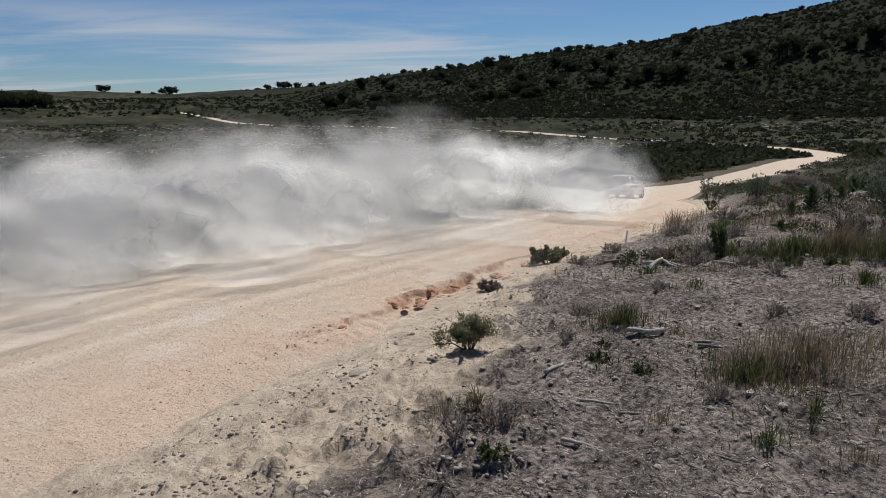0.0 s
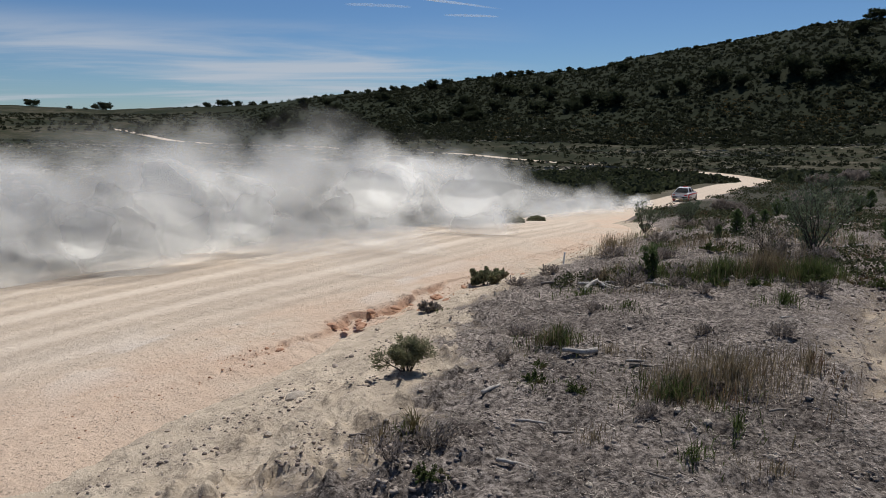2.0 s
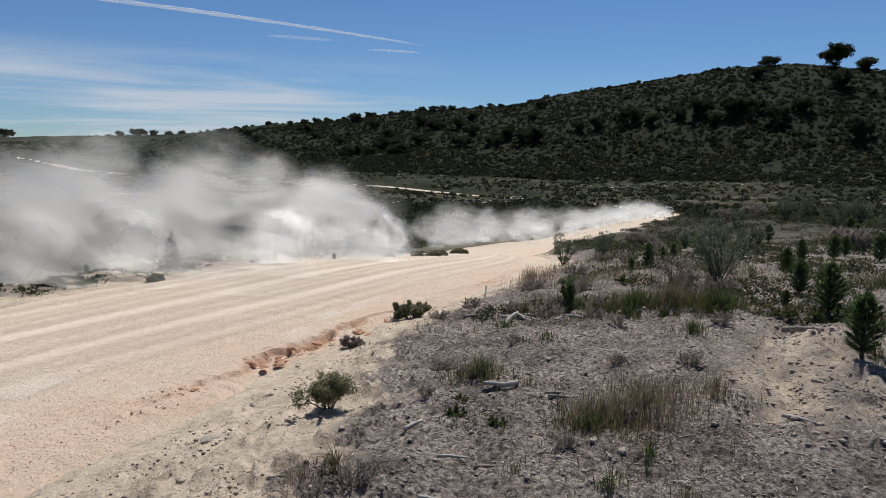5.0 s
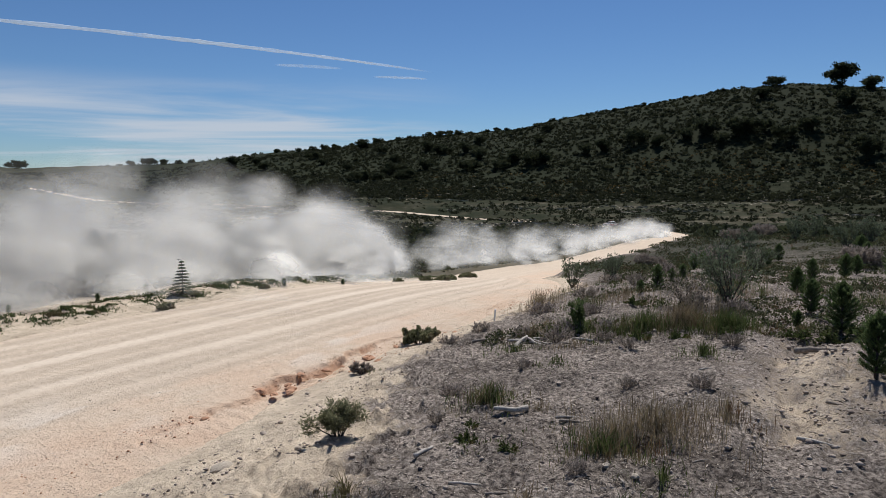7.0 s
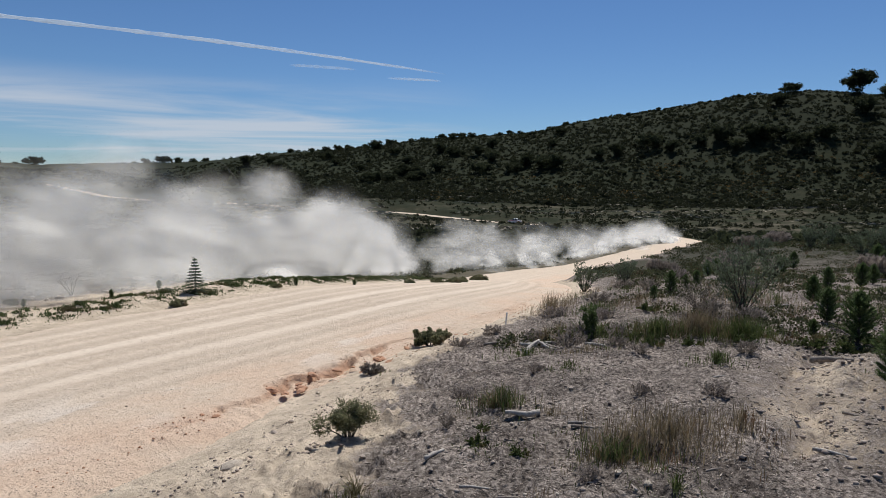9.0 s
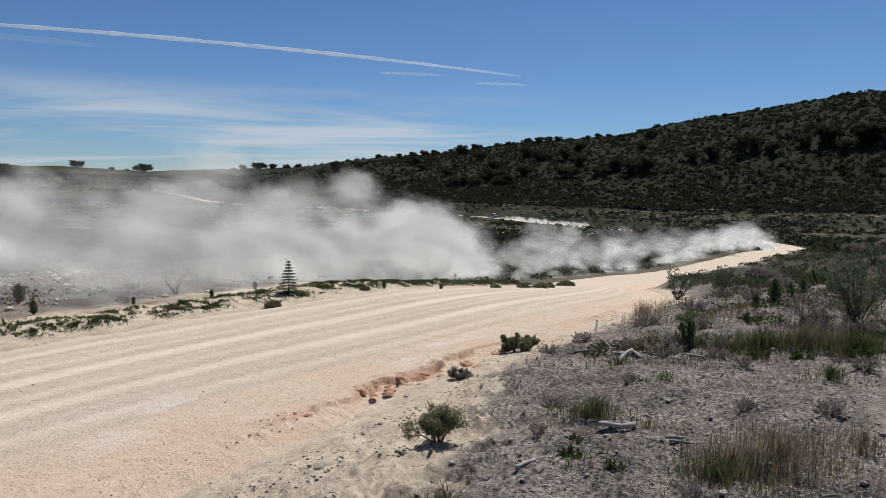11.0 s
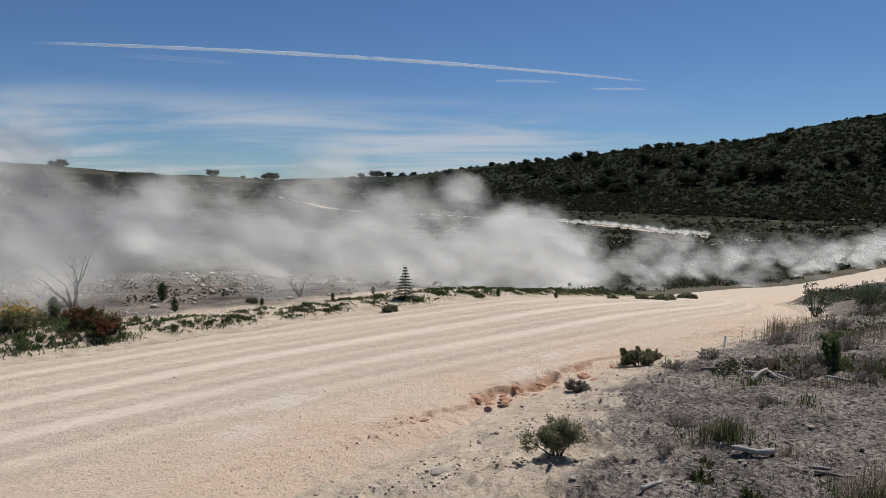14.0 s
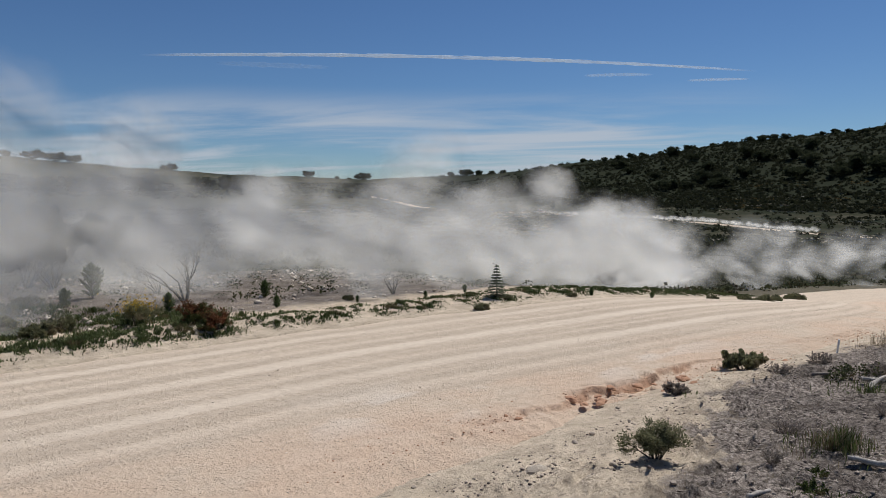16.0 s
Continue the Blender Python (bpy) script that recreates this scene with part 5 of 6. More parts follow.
def contrail():
    k = Nodes("vapour")
    along = k.noise(0.006, 6, 0.65)
    f = k.add("BsdfDiffuse", Color=(0.86, 0.92, 0.98, 1))
    t = k.add("BsdfTranslucent", Color=(0.86, 0.92, 0.98, 1))
    m = k.add("MixShader", Fac=0.5)
    k.l.new(f.outputs[0], m.inputs[1]), k.l.new(t.outputs[0], m.inputs[2])
    tr = k.add("BsdfTransparent")
    mm = k.add("MixShader", Fac=k.math("MULTIPLY", k.range(along, 0.2, 0.6, 0.2, 0.62), k.attr("dense")))
    k.l.new(tr.outputs[0], mm.inputs[1]), k.l.new(m.outputs[0], mm.inputs[2])
    k.l.new(mm.outputs[0], k.out.inputs[0])
    for name, az, el, rad, dense in (("vapour_trail", (-38.5, -13, 10.0), (10.15, 10.78, 8.75), 6.8, 1.0), ("vapour_trail", (-3, 0.5, 2.5), (9.1, 9.05, 8.95), 5.5, 0.35), ("vapour_trail", (5.0, 7.5, 9.6), (8.35, 8.3, 8.2), 4.5, 0.5), ("vapour_trail", (-33, -28, -24), (9.9, 9.95, 9.9), 9, 0.12)):
        n = 160
        t_ = np.linspace(0, 1, n)
        bow = np.polyfit(az, el, 2)
        aa = az[0] + (az[-1] - az[0]) * t_
        ee = np.polyval(bow, aa) + 0.03 * fbm(t_ * 30, t_ * 0, 3, 5)
        c = 3400 * np.stack([np.sin(np.radians(aa)), np.cos(np.radians(aa)), np.tan(np.radians(ee))], 1) + np.array((0, 0, EYE))
        rr = rad * (0.3 + np.sin(np.pi * np.clip(t_ * 0.92 + 0.06, 0, 1)) ** 0.7) * (1 + 0.7 * fbm(t_ * 60, t_ * 0, 3, 15))
        ang = np.linspace(0, 2 * math.pi, 10, endpoint=False)
        side = np.stack([np.cos(np.radians(aa)), -np.sin(np.radians(aa)), 0 * aa], 1)
        out = np.stack([np.sin(np.radians(aa)), np.cos(np.radians(aa)), 0 * aa], 1)
        P = c[:, None] + out[:, None] * (rr[:, None] * np.cos(ang))[..., None] + np.array((0, 0, 1.0)) * (rr[:, None] * np.sin(ang))[..., None]
        me = grid_mesh(name, P, wrap=True)
        v = np.repeat(np.clip(np.minimum(t_, 1 - t_) * 9, 0, 1) * dense, 10)
        me.attributes.new("dense", "FLOAT", "POINT").data.foreach_set("value", v.astype(np.float32))
        me.materials.append(k.mat)
        tagged(new(name, me), "thin white vapour trail across the blue sky" if dense == 1 else "faint wisp of white vapour in the sky", "vapour trail")


contrail()

# ---------------------------------------------------------------- the rally car


def paint(name, base, rough=0.35):
    k = Nodes(name)
    d = k.noise(5, 5)
    col = k.mix(k.range(d, 0.4, 0.75, 0.05, 0.45), base, (0.50, 0.42, 0.33))
    k.b.inputs["Coat Weight"].default_value = 0.3
    return k.finish(col, k.range(d, 0.3, 0.7, rough, 0.75))


M_CAR_WHITE, M_CAR_RED = paint("dusty_white_paint", (0.78, 0.78, 0.78)), paint("dusty_red_paint", (0.42, 0.03, 0.04))
M_TYRE, M_RIM = simple("tyre_rubber", (0.03, 0.028, 0.026), 0.85, 0.3, 30), simple("rim_metal", (0.55, 0.55, 0.55), 0.35, 0.2, 20, 0.8)
M_LENS = simple("red_lens", (0.45, 0.01, 0.01), 0.2, 0.1, 10)
kg = Nodes("tinted_glass")
kg.b.inputs["Specular IOR Level"].default_value = 0.8
M_GLASS = kg.finish((0.02, 0.024, 0.028), 0.06)
M_TRIM = simple("black_trim", (0.025, 0.025, 0.025), 0.6, 0.2, 20)


def loft(rings, closed=True):
    bm = bmesh.new()
    vs = [[bm.verts.new(p) for p in r] for r in rings]
    for a, b in zip(vs, vs[1:]):
        for j in range(len(a)):
            bm.faces.new((a[j], a[(j + 1) % len(a)], b[(j + 1) % len(a)], b[j]))
    bm.faces.new(list(reversed(vs[0])))
    bm.faces.new(vs[-1])
    bmesh.ops.recalc_face_normals(bm, faces=bm.faces)
    return bm


def box(cx, cy, cz, sx, sy, sz, bev=0.01):
    bm = bmesh.new()
    bmesh.ops.create_cube(bm, size=1.0)
    bmesh.ops.scale(bm, vec=(sx, sy, sz), verts=bm.verts)
    bmesh.ops.translate(bm, vec=(cx, cy, cz), verts=bm.verts)
    bmesh.ops.bevel(bm, geom=bm.edges[:], offset=bev, segments=2, affect="EDGES")
    return bm


def ring(y, hw, z0, z1, r=0.1):
    """A rounded cross section of the body at y."""
    return [(-hw + r * 0.6, y, z0), (-hw, y, z0 + r), (-hw - 0.015, y, (z0 + z1) / 2), (-hw + 0.02, y, z1 - r * 0.5), (-hw + r, y, z1), (hw - r, y, z1), (hw - 0.02, y, z1 - r * 0.5), (hw + 0.015, y, (z0 + z1) / 2), (hw, y, z0 + r), (hw - r * 0.6, y, z0)]


def pane(points, inset=0.0):
    bm = bmesh.new()
    f = bm.faces.new([bm.verts.new(p) for p in points])
    bmesh.ops.solidify(bm, geom=[f], thickness=0.012)
    bmesh.ops.recalc_face_normals(bm, faces=bm.faces)
    return bm


def build_car():
    car = tagged(new("rally_car"), "white and red rally saloon with dusty flanks", "car")
    body = part("body", loft([ring(-2.0, 0.68, 0.36, 0.80), ring(-1.9, 0.78, 0.30, 0.86), ring(-1.3, 0.82, 0.24, 0.90), ring(-0.4, 0.82, 0.22, 0.90), ring(0.5, 0.82, 0.22, 0.90), ring(1.2, 0.81, 0.24, 0.86), ring(1.75, 0.77, 0.28, 0.80), ring(1.98, 0.66, 0.34, 0.70)]), M_CAR_WHITE, car, "dusty white body", smooth=False)
    part("roof", loft([[(-0.50, -0.95, 1.30), (0.50, -0.95, 1.30), (0.50, -0.95, 1.34), (-0.50, -0.95, 1.34)], [(-0.55, -0.55, 1.34), (0.55, -0.55, 1.34), (0.50, -0.55, 1.39), (-0.50, -0.55, 1.39)], [(-0.55, 0.0, 1.34), (0.55, 0.0, 1.34), (0.5, 0.0, 1.39), (-0.5, 0.0, 1.39)], [(-0.51, 0.30, 1.29), (0.51, 0.30, 1.29), (0.48, 0.30, 1.33), (-0.48, 0.30, 1.33)]]), M_CAR_WHITE, car, "white roof")
    for sx in (-1, 1):
        for (y0, z0, x0), (y1, z1, x1) in (((-1.35, 0.86, 0.72), (-0.92, 1.32, 0.50)), ((-0.30, 0.88, 0.76), (-0.25, 1.36, 0.54)), ((0.85, 0.86, 0.72), (0.28, 1.31, 0.50))):
            part("pillar", loft([[(sx * x0 - 0.04, y0 - 0.06, z0), (sx * x0 + 0.04, y0 - 0.06, z0), (sx * x0 + 0.04, y0 + 0.06, z0), (sx * x0 - 0.04, y0 + 0.06, z0)], [(sx * x1 - 0.035, y1 - 0.05, z1), (sx * x1 + 0.035, y1 - 0.05, z1), (sx * x1 + 0.035, y1 + 0.05, z1), (sx * x1 - 0.035, y1 + 0.05, z1)]]), M_CAR_WHITE, car, "white roof pillar")
        part("side_window", pane([(sx * 0.73, -1.22, 0.90), (sx * 0.74, 0.75, 0.90), (sx * 0.52, 0.24, 1.33), (sx * 0.52, -0.88, 1.33)]), M_GLASS, car, "dark side window")
        part("tail_light", box(sx * 0.56, -1.985, 0.68, 0.28, 0.05, 0.12), M_LENS, car, "red tail light")
        part("mudflap", box(sx * 0.66, -1.62, 0.24, 0.26, 0.02, 0.30, 0.005), M_CAR_RED, car, "red mudflap")
        part("mirror", box(sx * 0.86, 0.55, 0.96, 0.14, 0.08, 0.10, 0.02), M_CAR_WHITE, car, "white door mirror")
        part("stripe", box(sx * 0.835, -0.1, 0.74, 0.012, 3.3, 0.13, 0.003), M_CAR_RED, car, "red side stripe")
        part("rear_quarter", box(sx * 0.80, -1.72, 0.55, 0.07, 0.42, 0.34, 0.02), M_CAR_RED, car, "red rear quarter panel")
        part("headlight", box(sx * 0.5, 1.96, 0.58, 0.22, 0.06, 0.16, 0.02), M_GLASS, car)
    part("rear_window", pane([(-0.66, -1.38, 0.90), (0.66, -1.38, 0.90), (0.47, -0.97, 1.31), (-0.47, -0.97, 1.31)]), M_GLASS, car, "dark rear window")
    part("windscreen", pane([(-0.68, 0.90, 0.88), (0.68, 0.90, 0.88), (0.48, 0.30, 1.31), (-0.48, 0.30, 1.31)]), M_GLASS, car, "dark windscreen")
    part("boot_lid", box(0, -1.68, 0.885, 1.24, 0.56, 0.05, 0.02), M_CAR_WHITE, car, "white boot lid")
    part("spoiler", box(0, -1.95, 0.93, 1.3, 0.12, 0.035, 0.012), M_TRIM, car, "black boot spoiler")
    part("bumper", box(0, -2.03, 0.46, 1.45, 0.10, 0.13, 0.03), M_TRIM, car, "black rear bumper")
    part("front_bumper", box(0, 2.0, 0.42, 1.40, 0.10, 0.13, 0.03), M_TRIM, car)
    part("number_plate", box(0, -2.088, 0.47, 0.40, 0.012, 0.09, 0.003), M_CAR_WHITE, car, "plain pale plate")
    part("roof_vent", box(0, -0.1, 1.43, 0.44, 0.5, 0.10, 0.03), M_CAR_RED, car, "red roof vent")
    wheels = []
    for sx in (-1, 1):
        for y in (-1.22, 1.20):
            bm = bmesh.new()
            prof = [(0.0, 0.20), (-0.09, 0.21), (-0.10, 0.28), (-0.07, 0.31), (0.07, 0.31), (0.10, 0.28), (0.09, 0.21)]
            rings = []
            for j in range(20):
                t = 2 * math.pi * j / 20
                rings.append([bm.verts.new((px_, r * math.cos(t), r * math.sin(t))) for px_, r in prof])
            for j in range(20):
                a, b = rings[j], rings[(j + 1) % 20]
                for i in range(len(prof)):
                    k = (i + 1) % len(prof)
                    bm.faces.new((a[i], a[k], b[k], b[i]))
            bmesh.ops.recalc_face_normals(bm, faces=bm.faces)
            w = new("wheel")
            w.parent = car
            part("tyre", bm, M_TYRE, w)
            bm = bmesh.new()
            bmesh.ops.create_cone(bm, cap_ends=True, segments=20, radius1=0.2, radius2=0.2, depth=0.12, matrix=Matrix.Rotation(math.pi / 2, 4, "Y"))
            for i in range(5):
                t = 2 * math.pi * i / 5
                m = Matrix.Rotation(t, 4, "X") @ Matrix.Translation((sx * 0.07, 0.1, 0)) @ Matrix.Diagonal((0.03, 0.16, 0.045, 1))
                bmesh.ops.create_cube(bm, size=1.0, matrix=m)
            part("rim", bm, M_RIM, w, "pale five-spoke rim", smooth=False)
            wheels.append((w, (sx * 0.74, y, 0.31)))
    return car, wheels


car, wheels = build_car()

# arc length of the car along the road against time
CAR_T = (-6.0, -3.0, 0.0, 1.5, 3.5, 4.2, 8.0, 11.0, 12.5, 16.0)
CAR_S = (-22.0, 20.0, 62.2, 84.5, 123.0, 140.0, 210.0, 273.8, 295.8, 336.5)


def car_at(t):
    return float(np.interp(t, CAR_T, CAR_S))


def time_at(s):
    return float(np.interp(s, CAR_S, CAR_T))


# ---------------------------------------------------------------- dust


def dust_material(name, density, edge=0.15, bright=0.41, torn_fine=0.42):
    """Lit airborne dust: fades softly towards the rim of each billow; grains scatter the sunlight every way, so the shading leans to the sun."""
    k = Nodes(name)
    o = k.coord()
    sep = k.add("SeparateXYZ", Vector=o)
    d2 = k.math("ADD", k.math("MULTIPLY", sep.outputs[0], sep.outputs[0]), k.math("MULTIPLY", sep.outputs[2], sep.outputs[2]))
    rad = k.math("SQRT", d2)
    info = k.add("ObjectInfo").outputs["Random"]
    shift = k.add("VectorMath", Vector=o)
    shift.operation = "ADD"
    comb = k.add("CombineXYZ", X=k.math("MULTIPLY", info, 40.0), Y=k.math("MULTIPLY", info, 17.0), Z=k.math("MULTIPLY", info, 29.0))
    k.l.new(comb.outputs[0], shift.inputs[1])
    n1, n2 = k.noise(1.5, 2, 0.5, shift.outputs[0], 0.25), k.noise(3.6, 3, 0.5, shift.outputs[0], 0.15)
    torn = k.math("ADD", rad, k.math("ADD", k.math("MULTIPLY", k.math("SUBTRACT", n1, 0.5), 1.15), k.math("MULTIPLY", k.math("SUBTRACT", n2, 0.5), torn_fine)))
    fade = k.math("MULTIPLY", k.range(torn, 0.86, edge), k.range(rad, 0.97, 0.35))
    alpha = k.math("MULTIPLY", fade, density)
    geo = k.add("NewGeometry").outputs["Normal"]
    soft = k.add("VectorMath", Vector=geo)
    soft.operation = "SCALE"
    soft.inputs["Scale"].default_value = 0.5
    lean = k.add("VectorMath", Vector=soft.outputs[0])
    lean.operation = "ADD"
    lean.inputs[1].default_value = tuple(sun_way)
    way = k.add("VectorMath", Vector=lean.outputs[0])
    way.operation = "NORMALIZE"
    back = k.add("VectorMath", Vector=way.outputs[0])
    back.operation = "SCALE"
    back.inputs["Scale"].default_value = -1.0
    col = (bright, bright * 0.967, bright * 0.905, 1)
    lit, shone = k.add("BsdfDiffuse", Color=col), k.add("BsdfTranslucent", Color=col)
    k.l.new(way.outputs[0], lit.inputs["Normal"]), k.l.new(back.outputs[0], shone.inputs["Normal"])
    f = k.add("AddShader")
    k.l.new(lit.outputs[0], f.inputs[0]), k.l.new(shone.outputs[0], f.inputs[1])
    tr = k.add("BsdfTransparent")
    mm = k.add("MixShader", Fac=alpha)
    k.l.new(tr.outputs[0], mm.inputs[1]), k.l.new(f.outputs[0], mm.inputs[2])
    k.l.new(mm.outputs[0], k.out.inputs[0])
    return k.mat


# young has a paler colour that stands in for light scattered inside dense dust
M_DUST = {"thick": dust_material("thick_dust", 0.27, 0.05), "mid": dust_material("mid_dust", 0.15, 0.0), "thin": dust_material("thin_dust", 0.06, -0.05), "fresh": dust_material("fresh_dust", 0.4, 0.05, 0.42), "young": dust_material("young_dust", 0.36, 0.22, 0.53, 0.55)}


def puff_mesh(seed, mat):
    """A billow: a lumpy round body."""
    bm = bmesh.new()
    bmesh.ops.create_icosphere(bm, subdivisions=3, radius=1.0)
    off = Vector((seed * 7.3, seed * 3.1, seed * 5.7))
    for v in bm.verts:
        v.co *= 0.90 + 0.15 * noise.noise(v.co * 1.4 + off) + 0.035 * noise.noise(v.co * 3.2 + off)
    me = bpy.data.meshes.new("puff")
    bm.to_mesh(me)
    bm.free()
    for p in me.polygons:
        p.use_smooth = True
    me.materials.append(mat)
    return me


PUFFS = {k: [puff_mesh(i + 1, m) for i in range(4)] for k, m in M_DUST.items()}
near_dust = tagged(new("dust_cloud"), "billowing pale dust drifting off the gravel road", "dust cloud")
far_dust = tagged(new("dust_cloud"), "white dust trail hanging over the far road", "dust cloud")
rd = random.Random(77)
PLAN = []  # each puff: object and its rows
WIND = Vector((-0.52, 0.85, 0.0))


def puff(parent, kind, R, stretch, birth, s, across, lift, rise, drift, slow=0.1, settle=None):
    """One billow. Born before the clip it stands at the way across given when the clip begins; born later it leaves the road then.
    The wind carries it off by about drift metres, fast at first, and it may settle again."""
    ob = new("puff", PUFFS[kind][rd.randrange(4)])
    ob.parent = parent
    ob.scale = (R * stretch, R, R)
    p, q = on_road(s)
    x0, y0, z0 = p[0] + q[1] * across, p[1] - q[0] * across, p[2]
    yaw = -math.degrees(math.atan2(x0, y0)) + rd.uniform(-15, 15)
    lean, spin = rd.uniform(-25, 25), rd.uniform(-2, 2)
    first = max(birth, 0.0)
    times = [0.0] + [t for t in (birth - 0.12, birth + 0.25, birth + 0.9, birth + 2.0) if 0.05 < t < 15.9] + [t for t in (1.2, 2.5, 4.0, 6.0, 8.0, 10.5, 13.0) if t > first + (0.5 if birth < 0 else 2.4) or t < birth - 0.5] + [16.0]
    rows = []
    for t in sorted(times):
        if t < birth:
            rows.append((t, pose(x0, y0, z0 - 2.2 * R - 0.5, 0, lean, yaw)))
            continue
        age, run = t - birth, t - first
        up = lift + rise * (1 - math.exp(-age / 9.0))
        if settle is not None and t > settle:
            up -= (t - settle) * 0.28 * R
        else:
            up += 0.035 * run
        way = drift * (1 - math.exp(-run / 4.5)) + slow * run
        x, y = x0 + WIND.x * way, y0 + WIND.y * way
        base = put(x, y)
        base = base + max(0.0, z0 - base) * math.exp(-max(0.0, age - 3) / 6)
        rows.append((t, pose(x, y, base + up, 0, lean + spin * run, yaw)))
    PLAN.append((ob, rows))
    return ob


def build_dust():
    # what hangs over the near road when the clip begins, and drifts off over the valley, in separate humps
    s = 2.0
    while s < 57:
        b = min(time_at(s), -0.3)
        young = float(sstep(44, 60, s))
        hump = 0.45 + 1.1 * float(vnoise(np.array([s / 3.4]), np.array([0.5]), 301)[0])
        tall = float(np.interp(s, (2, 11, 16, 23, 30, 36, 46, 57), (2.5, 2.3, 1.5, 1.0, 0.8, 1.1, 1.1, 0.6))) * hump
        for layer in range(6):
            f = layer / 5
            R = rd.uniform(0.9, 1.75) * (1.2 if s < 27 else 1.0) * (1 - 0.62 * young)
            u = rd.uniform(0.4, 4.6) if s < 43 else rd.uniform(3.0, 5.6)
            drift = max(1.2, (7.0 if s < 27 else 5.6) - u) * rd.uniform(0.85, 1.3)
            rise = rd.uniform(0.2, 1.3) * (0.3 + 1.5 * f) * (1.4 if s < 27 else 1.1)
            sinks = rd.uniform(4.5, 13) if rd.random() < (0.42 if f < 0.7 else 0.25) else None
            puff(near_dust, "thick" if rd.random() < 0.6 else "mid", R, rd.uniform(1.0, 1.4), b, s + rd.uniform(-0.6, 0.6), -u, 0.1 * R + tall * f * rd.uniform(0.35, 0.85), rise, drift, rd.uniform(0.0, 0.35), sinks)
        s += rd.uniform(1.0, 1.5)
    # the youngest and thickest of it, which soon thins out
    for i in range(130):
        s = rd.uniform(2, 47)
        u = rd.uniform(-1.6 if s < 36 else 1.2, 4.2) if 33 < s < 44 else rd.uniform(0.8, 5.0) if s < 44 else rd.uniform(3.2, 5.6)
        puff(near_dust, "young", rd.uniform(0.8, 1.4) * (1.25 if s < 20 else 1.0), rd.uniform(1.0, 1.4), -0.5, s, -u, rd.uniform(0.0, 0.9) * (2.0 if s < 16 else 1.0), rd.uniform(0.0, 0.5), rd.uniform(2, 5), 0.2, rd.uniform(0.8, 4.0))
    # low haze that still lies on the road
    for i in range(36):
        s = rd.uniform(8, 44)
        puff(near_dust, "thin", rd.uniform(1.0, 1.7), 2.0, -1, s, rd.uniform(-2.6, 1.6), -0.4, 0.05, rd.uniform(3, 5.5), 0.1, rd.uniform(1.2, 4.0))
    # fresh dust still rolling over the nearer half of the road
    for i in range(40):
        s = rd.uniform(30, 42.5)
        puff(near_dust, "mid", rd.uniform(0.7, 1.3), rd.uniform(1.2, 1.8), -1, s, rd.uniform(-1.8, 2.4 if s < 35 else 0.0), -0.05, 0.3, rd.uniform(2.5, 5.5), 0.1, rd.uniform(3, 6.5))
    # a low bank of dust that stays just beyond the far verge
    for i in range(150):
        s = rd.uniform(0, 60) if i < 80 else rd.uniform(-6, 29)
        puff(near_dust, "mid", rd.uniform(1.0, 1.8), rd.uniform(1.4, 2.0), -1, s, rd.uniform(-5.2, -3.6) if s > 29 else rd.uniform(-10, -5.6), 0.1, rd.uniform(0.2, 1.2), rd.uniform(0.8, 4.0), rd.uniform(0.02, 0.2))
    # a denser bank farther along the falling ground
    for i in range(44):
        s = rd.uniform(-4, 30)
        puff(near_dust, rd.choice(("thick", "mid")), rd.uniform(1.1, 1.9), rd.uniform(1.2, 1.7), -1, s, rd.uniform(-12, -7.5), 0.3, rd.uniform(0.3, 1.8), rd.uniform(0.5, 2.0), rd.uniform(0.0, 0.1))
    # tall thin wisps left standing over the valley
    for i in range(46):
        s = rd.uniform(4, 50) if i % 2 else rd.uniform(6, 26)
        puff(near_dust, "thin", rd.uniform(1.5, 2.6), rd.uniform(0.7, 1.1), time_at(s) - 1, s, rd.uniform(-5, -2), 0.7, rd.uniform(0.2, 1.2), rd.uniform(2, 5), 0.15)
    # the trail behind the car up to the crest
    s = 52.0
    while s < 137:
        b = time_at(s) + 0.2
        hump = 0.4 + 1.2 * float(vnoise(np.array([s / 6.0]), np.array([0.5]), 303)[0])
        for layer in range(3):
            R = rd.uniform(0.8, 1.25) * (1 + 0.3 * layer) * (0.55 if s < 63 else 1.0)
            kind = ("fresh" if s > 72 else "thick") if layer == 0 else rd.choice(("thick", "mid", "mid"))
            puff(near_dust, kind, R, rd.uniform(1.2, 1.7), b + 0.3 * layer, s - 1.2 * layer, rd.uniform(-4.6, -2.8) if s < 63 else rd.uniform(-2.2, 0.2), 0.25 * R + 0.3 * layer, rd.uniform(0.3, 2.2) * (0.4 + 0.6 * layer) * hump, rd.uniform(1.5, 4.5), rd.uniform(0.05, 0.3), rd.uniform(6, 13) if rd.random() < (0.8 if layer == 0 and s < 100 else 0.3) else None)
        s += rd.uniform(1.6, 2.3)
    # the far trail
    s = 236.0
    while s < 338:
        b = time_at(s) + 0.1
        for layer in range(2):
            R = rd.uniform(0.6, 1.25)
            puff(far_dust, rd.choice(("fresh", "fresh", "thick")), R, rd.uniform(1.3, 1.9), b + 0.2 * layer, s, rd.uniform(-0.8, 0.8), 0.5 * R, rd.uniform(0.1, 0.9), rd.uniform(0.5, 2.0), 0.1)
        s += rd.uniform(1.3, 1.9)


build_dust()

# ---------------------------------------------------------------- movement


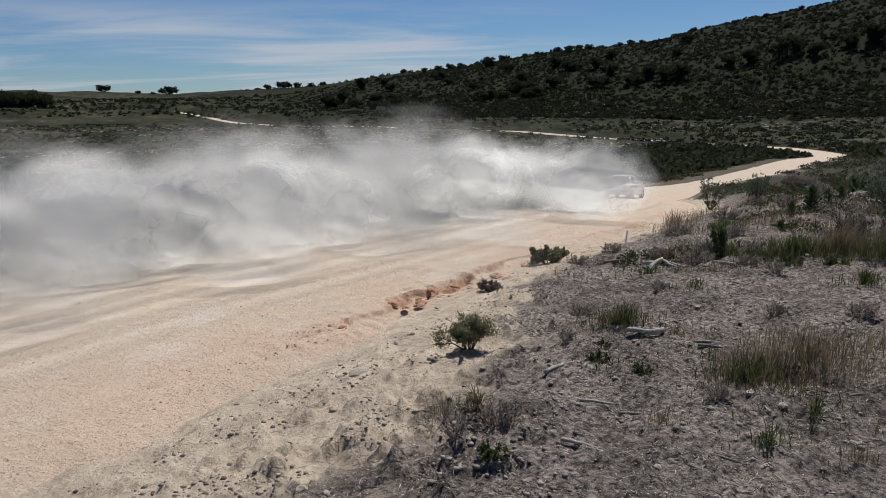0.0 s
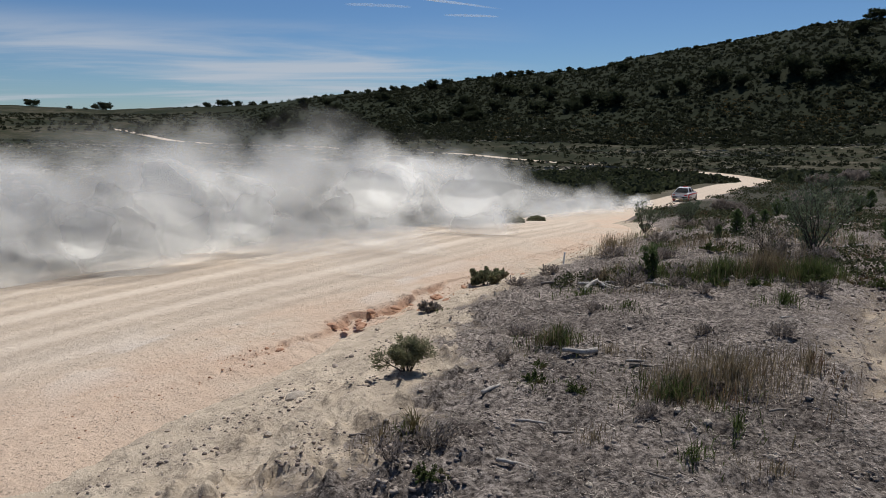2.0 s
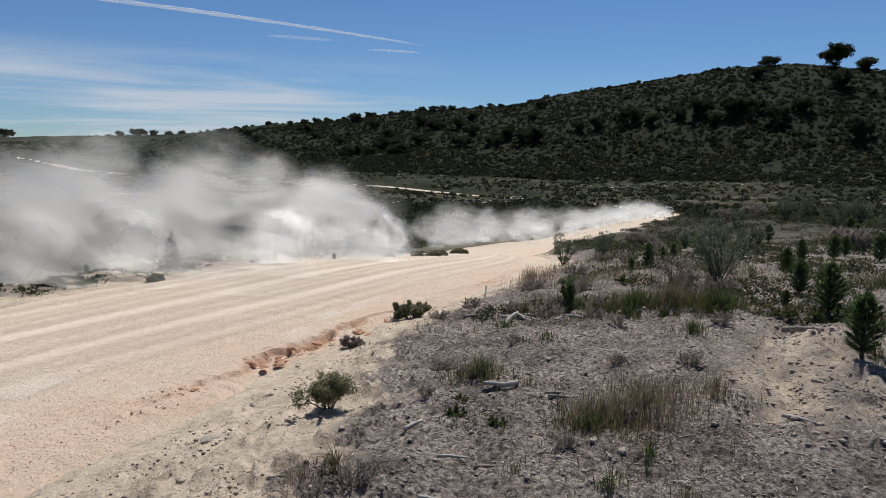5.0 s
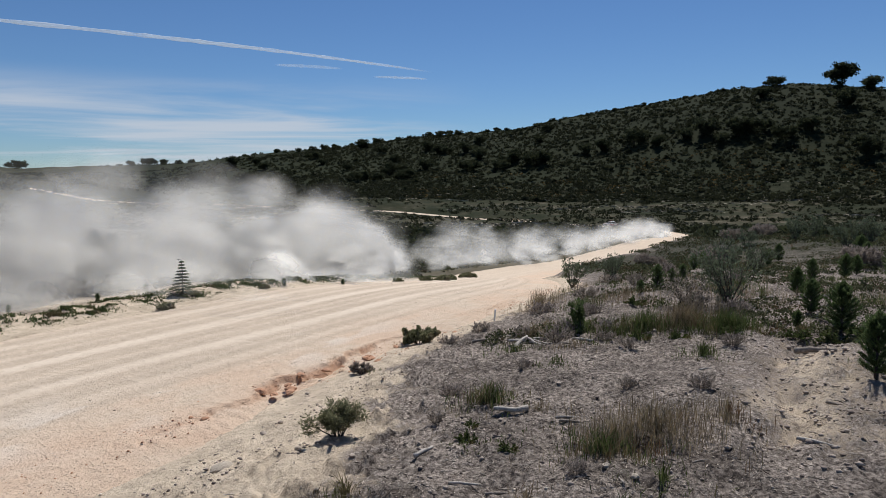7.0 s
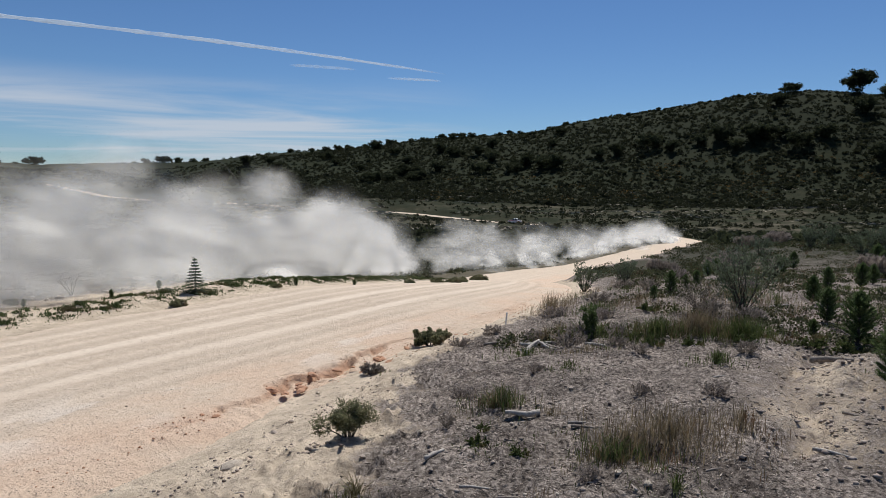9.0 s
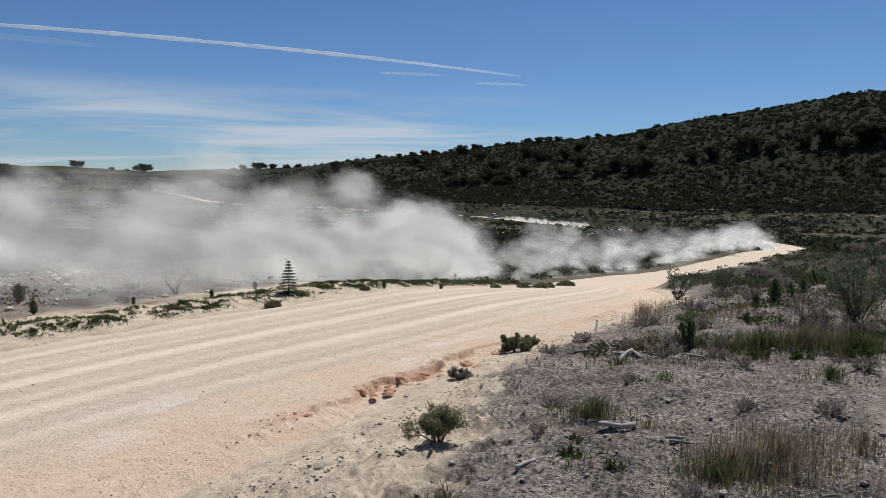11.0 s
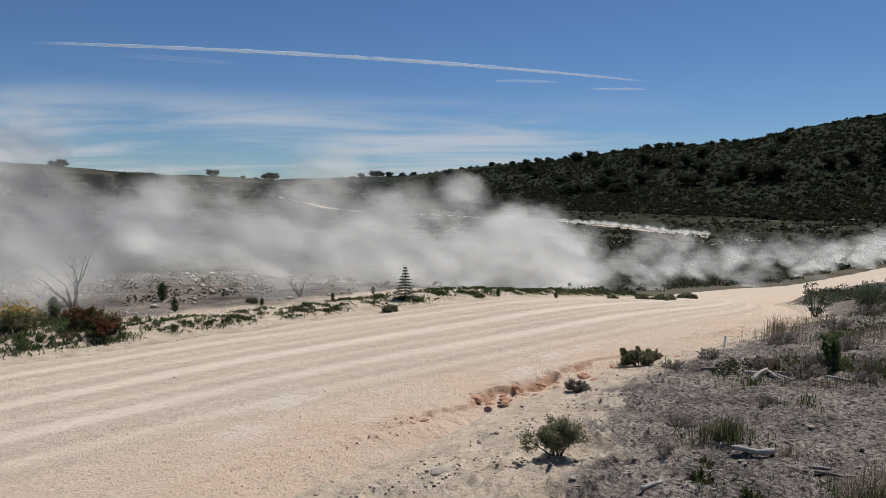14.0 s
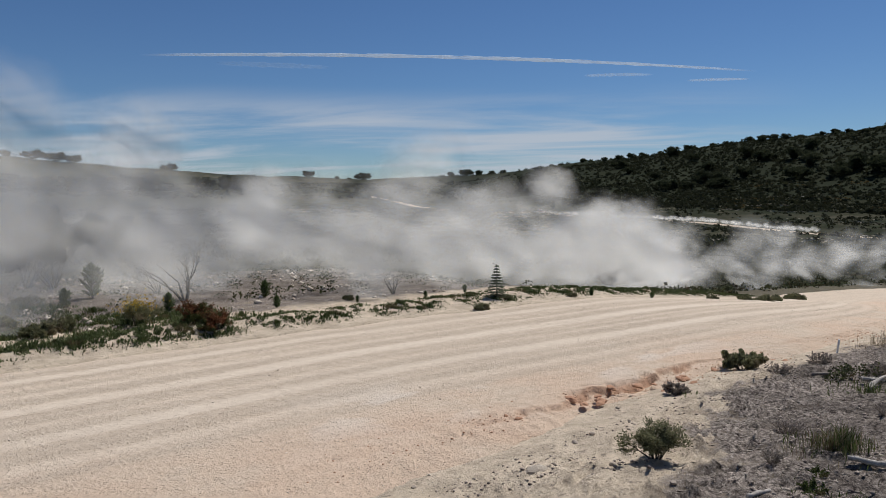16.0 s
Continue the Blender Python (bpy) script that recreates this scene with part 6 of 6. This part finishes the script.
def motions():
    rows, spins = [], []
    turned = 0.0
    steps = [0.0, 0.25, 0.5, 0.75, 1.0, 1.25, 1.5, 2.0, 2.5, 3.0, 3.5, 4.0, 4.5, 5.0, 6.0, 7.0, 8.0, 9.0, 10.0, 11.0, 11.5, 12.0, 12.5, 13.0, 14.0, 15.0, 16.0]
    for t in steps:
        s = car_at(t)
        p, q = on_road(s)
        a, _ = on_road(s + 1.2)
        b, _ = on_road(s - 1.2)
        pitch = math.degrees(math.atan2(a[2] - b[2], 2.4))
        slide = 8.0 * math.exp(-((t - 0.2) / 0.6) ** 2)
        rows.append((t, pose(p[0], p[1], p[2] + 0.03, pitch, 0, -math.degrees(math.atan2(q[0], q[1])) - slide)))
    walk(car, rows)
    for w, place in wheels:
        walk(w, [(i * 0.5, pose(*place, -70 * i, 0, 0)) for i in range(33)])
    for ob, rows in PLAN:
        walk(ob, rows)


motions()
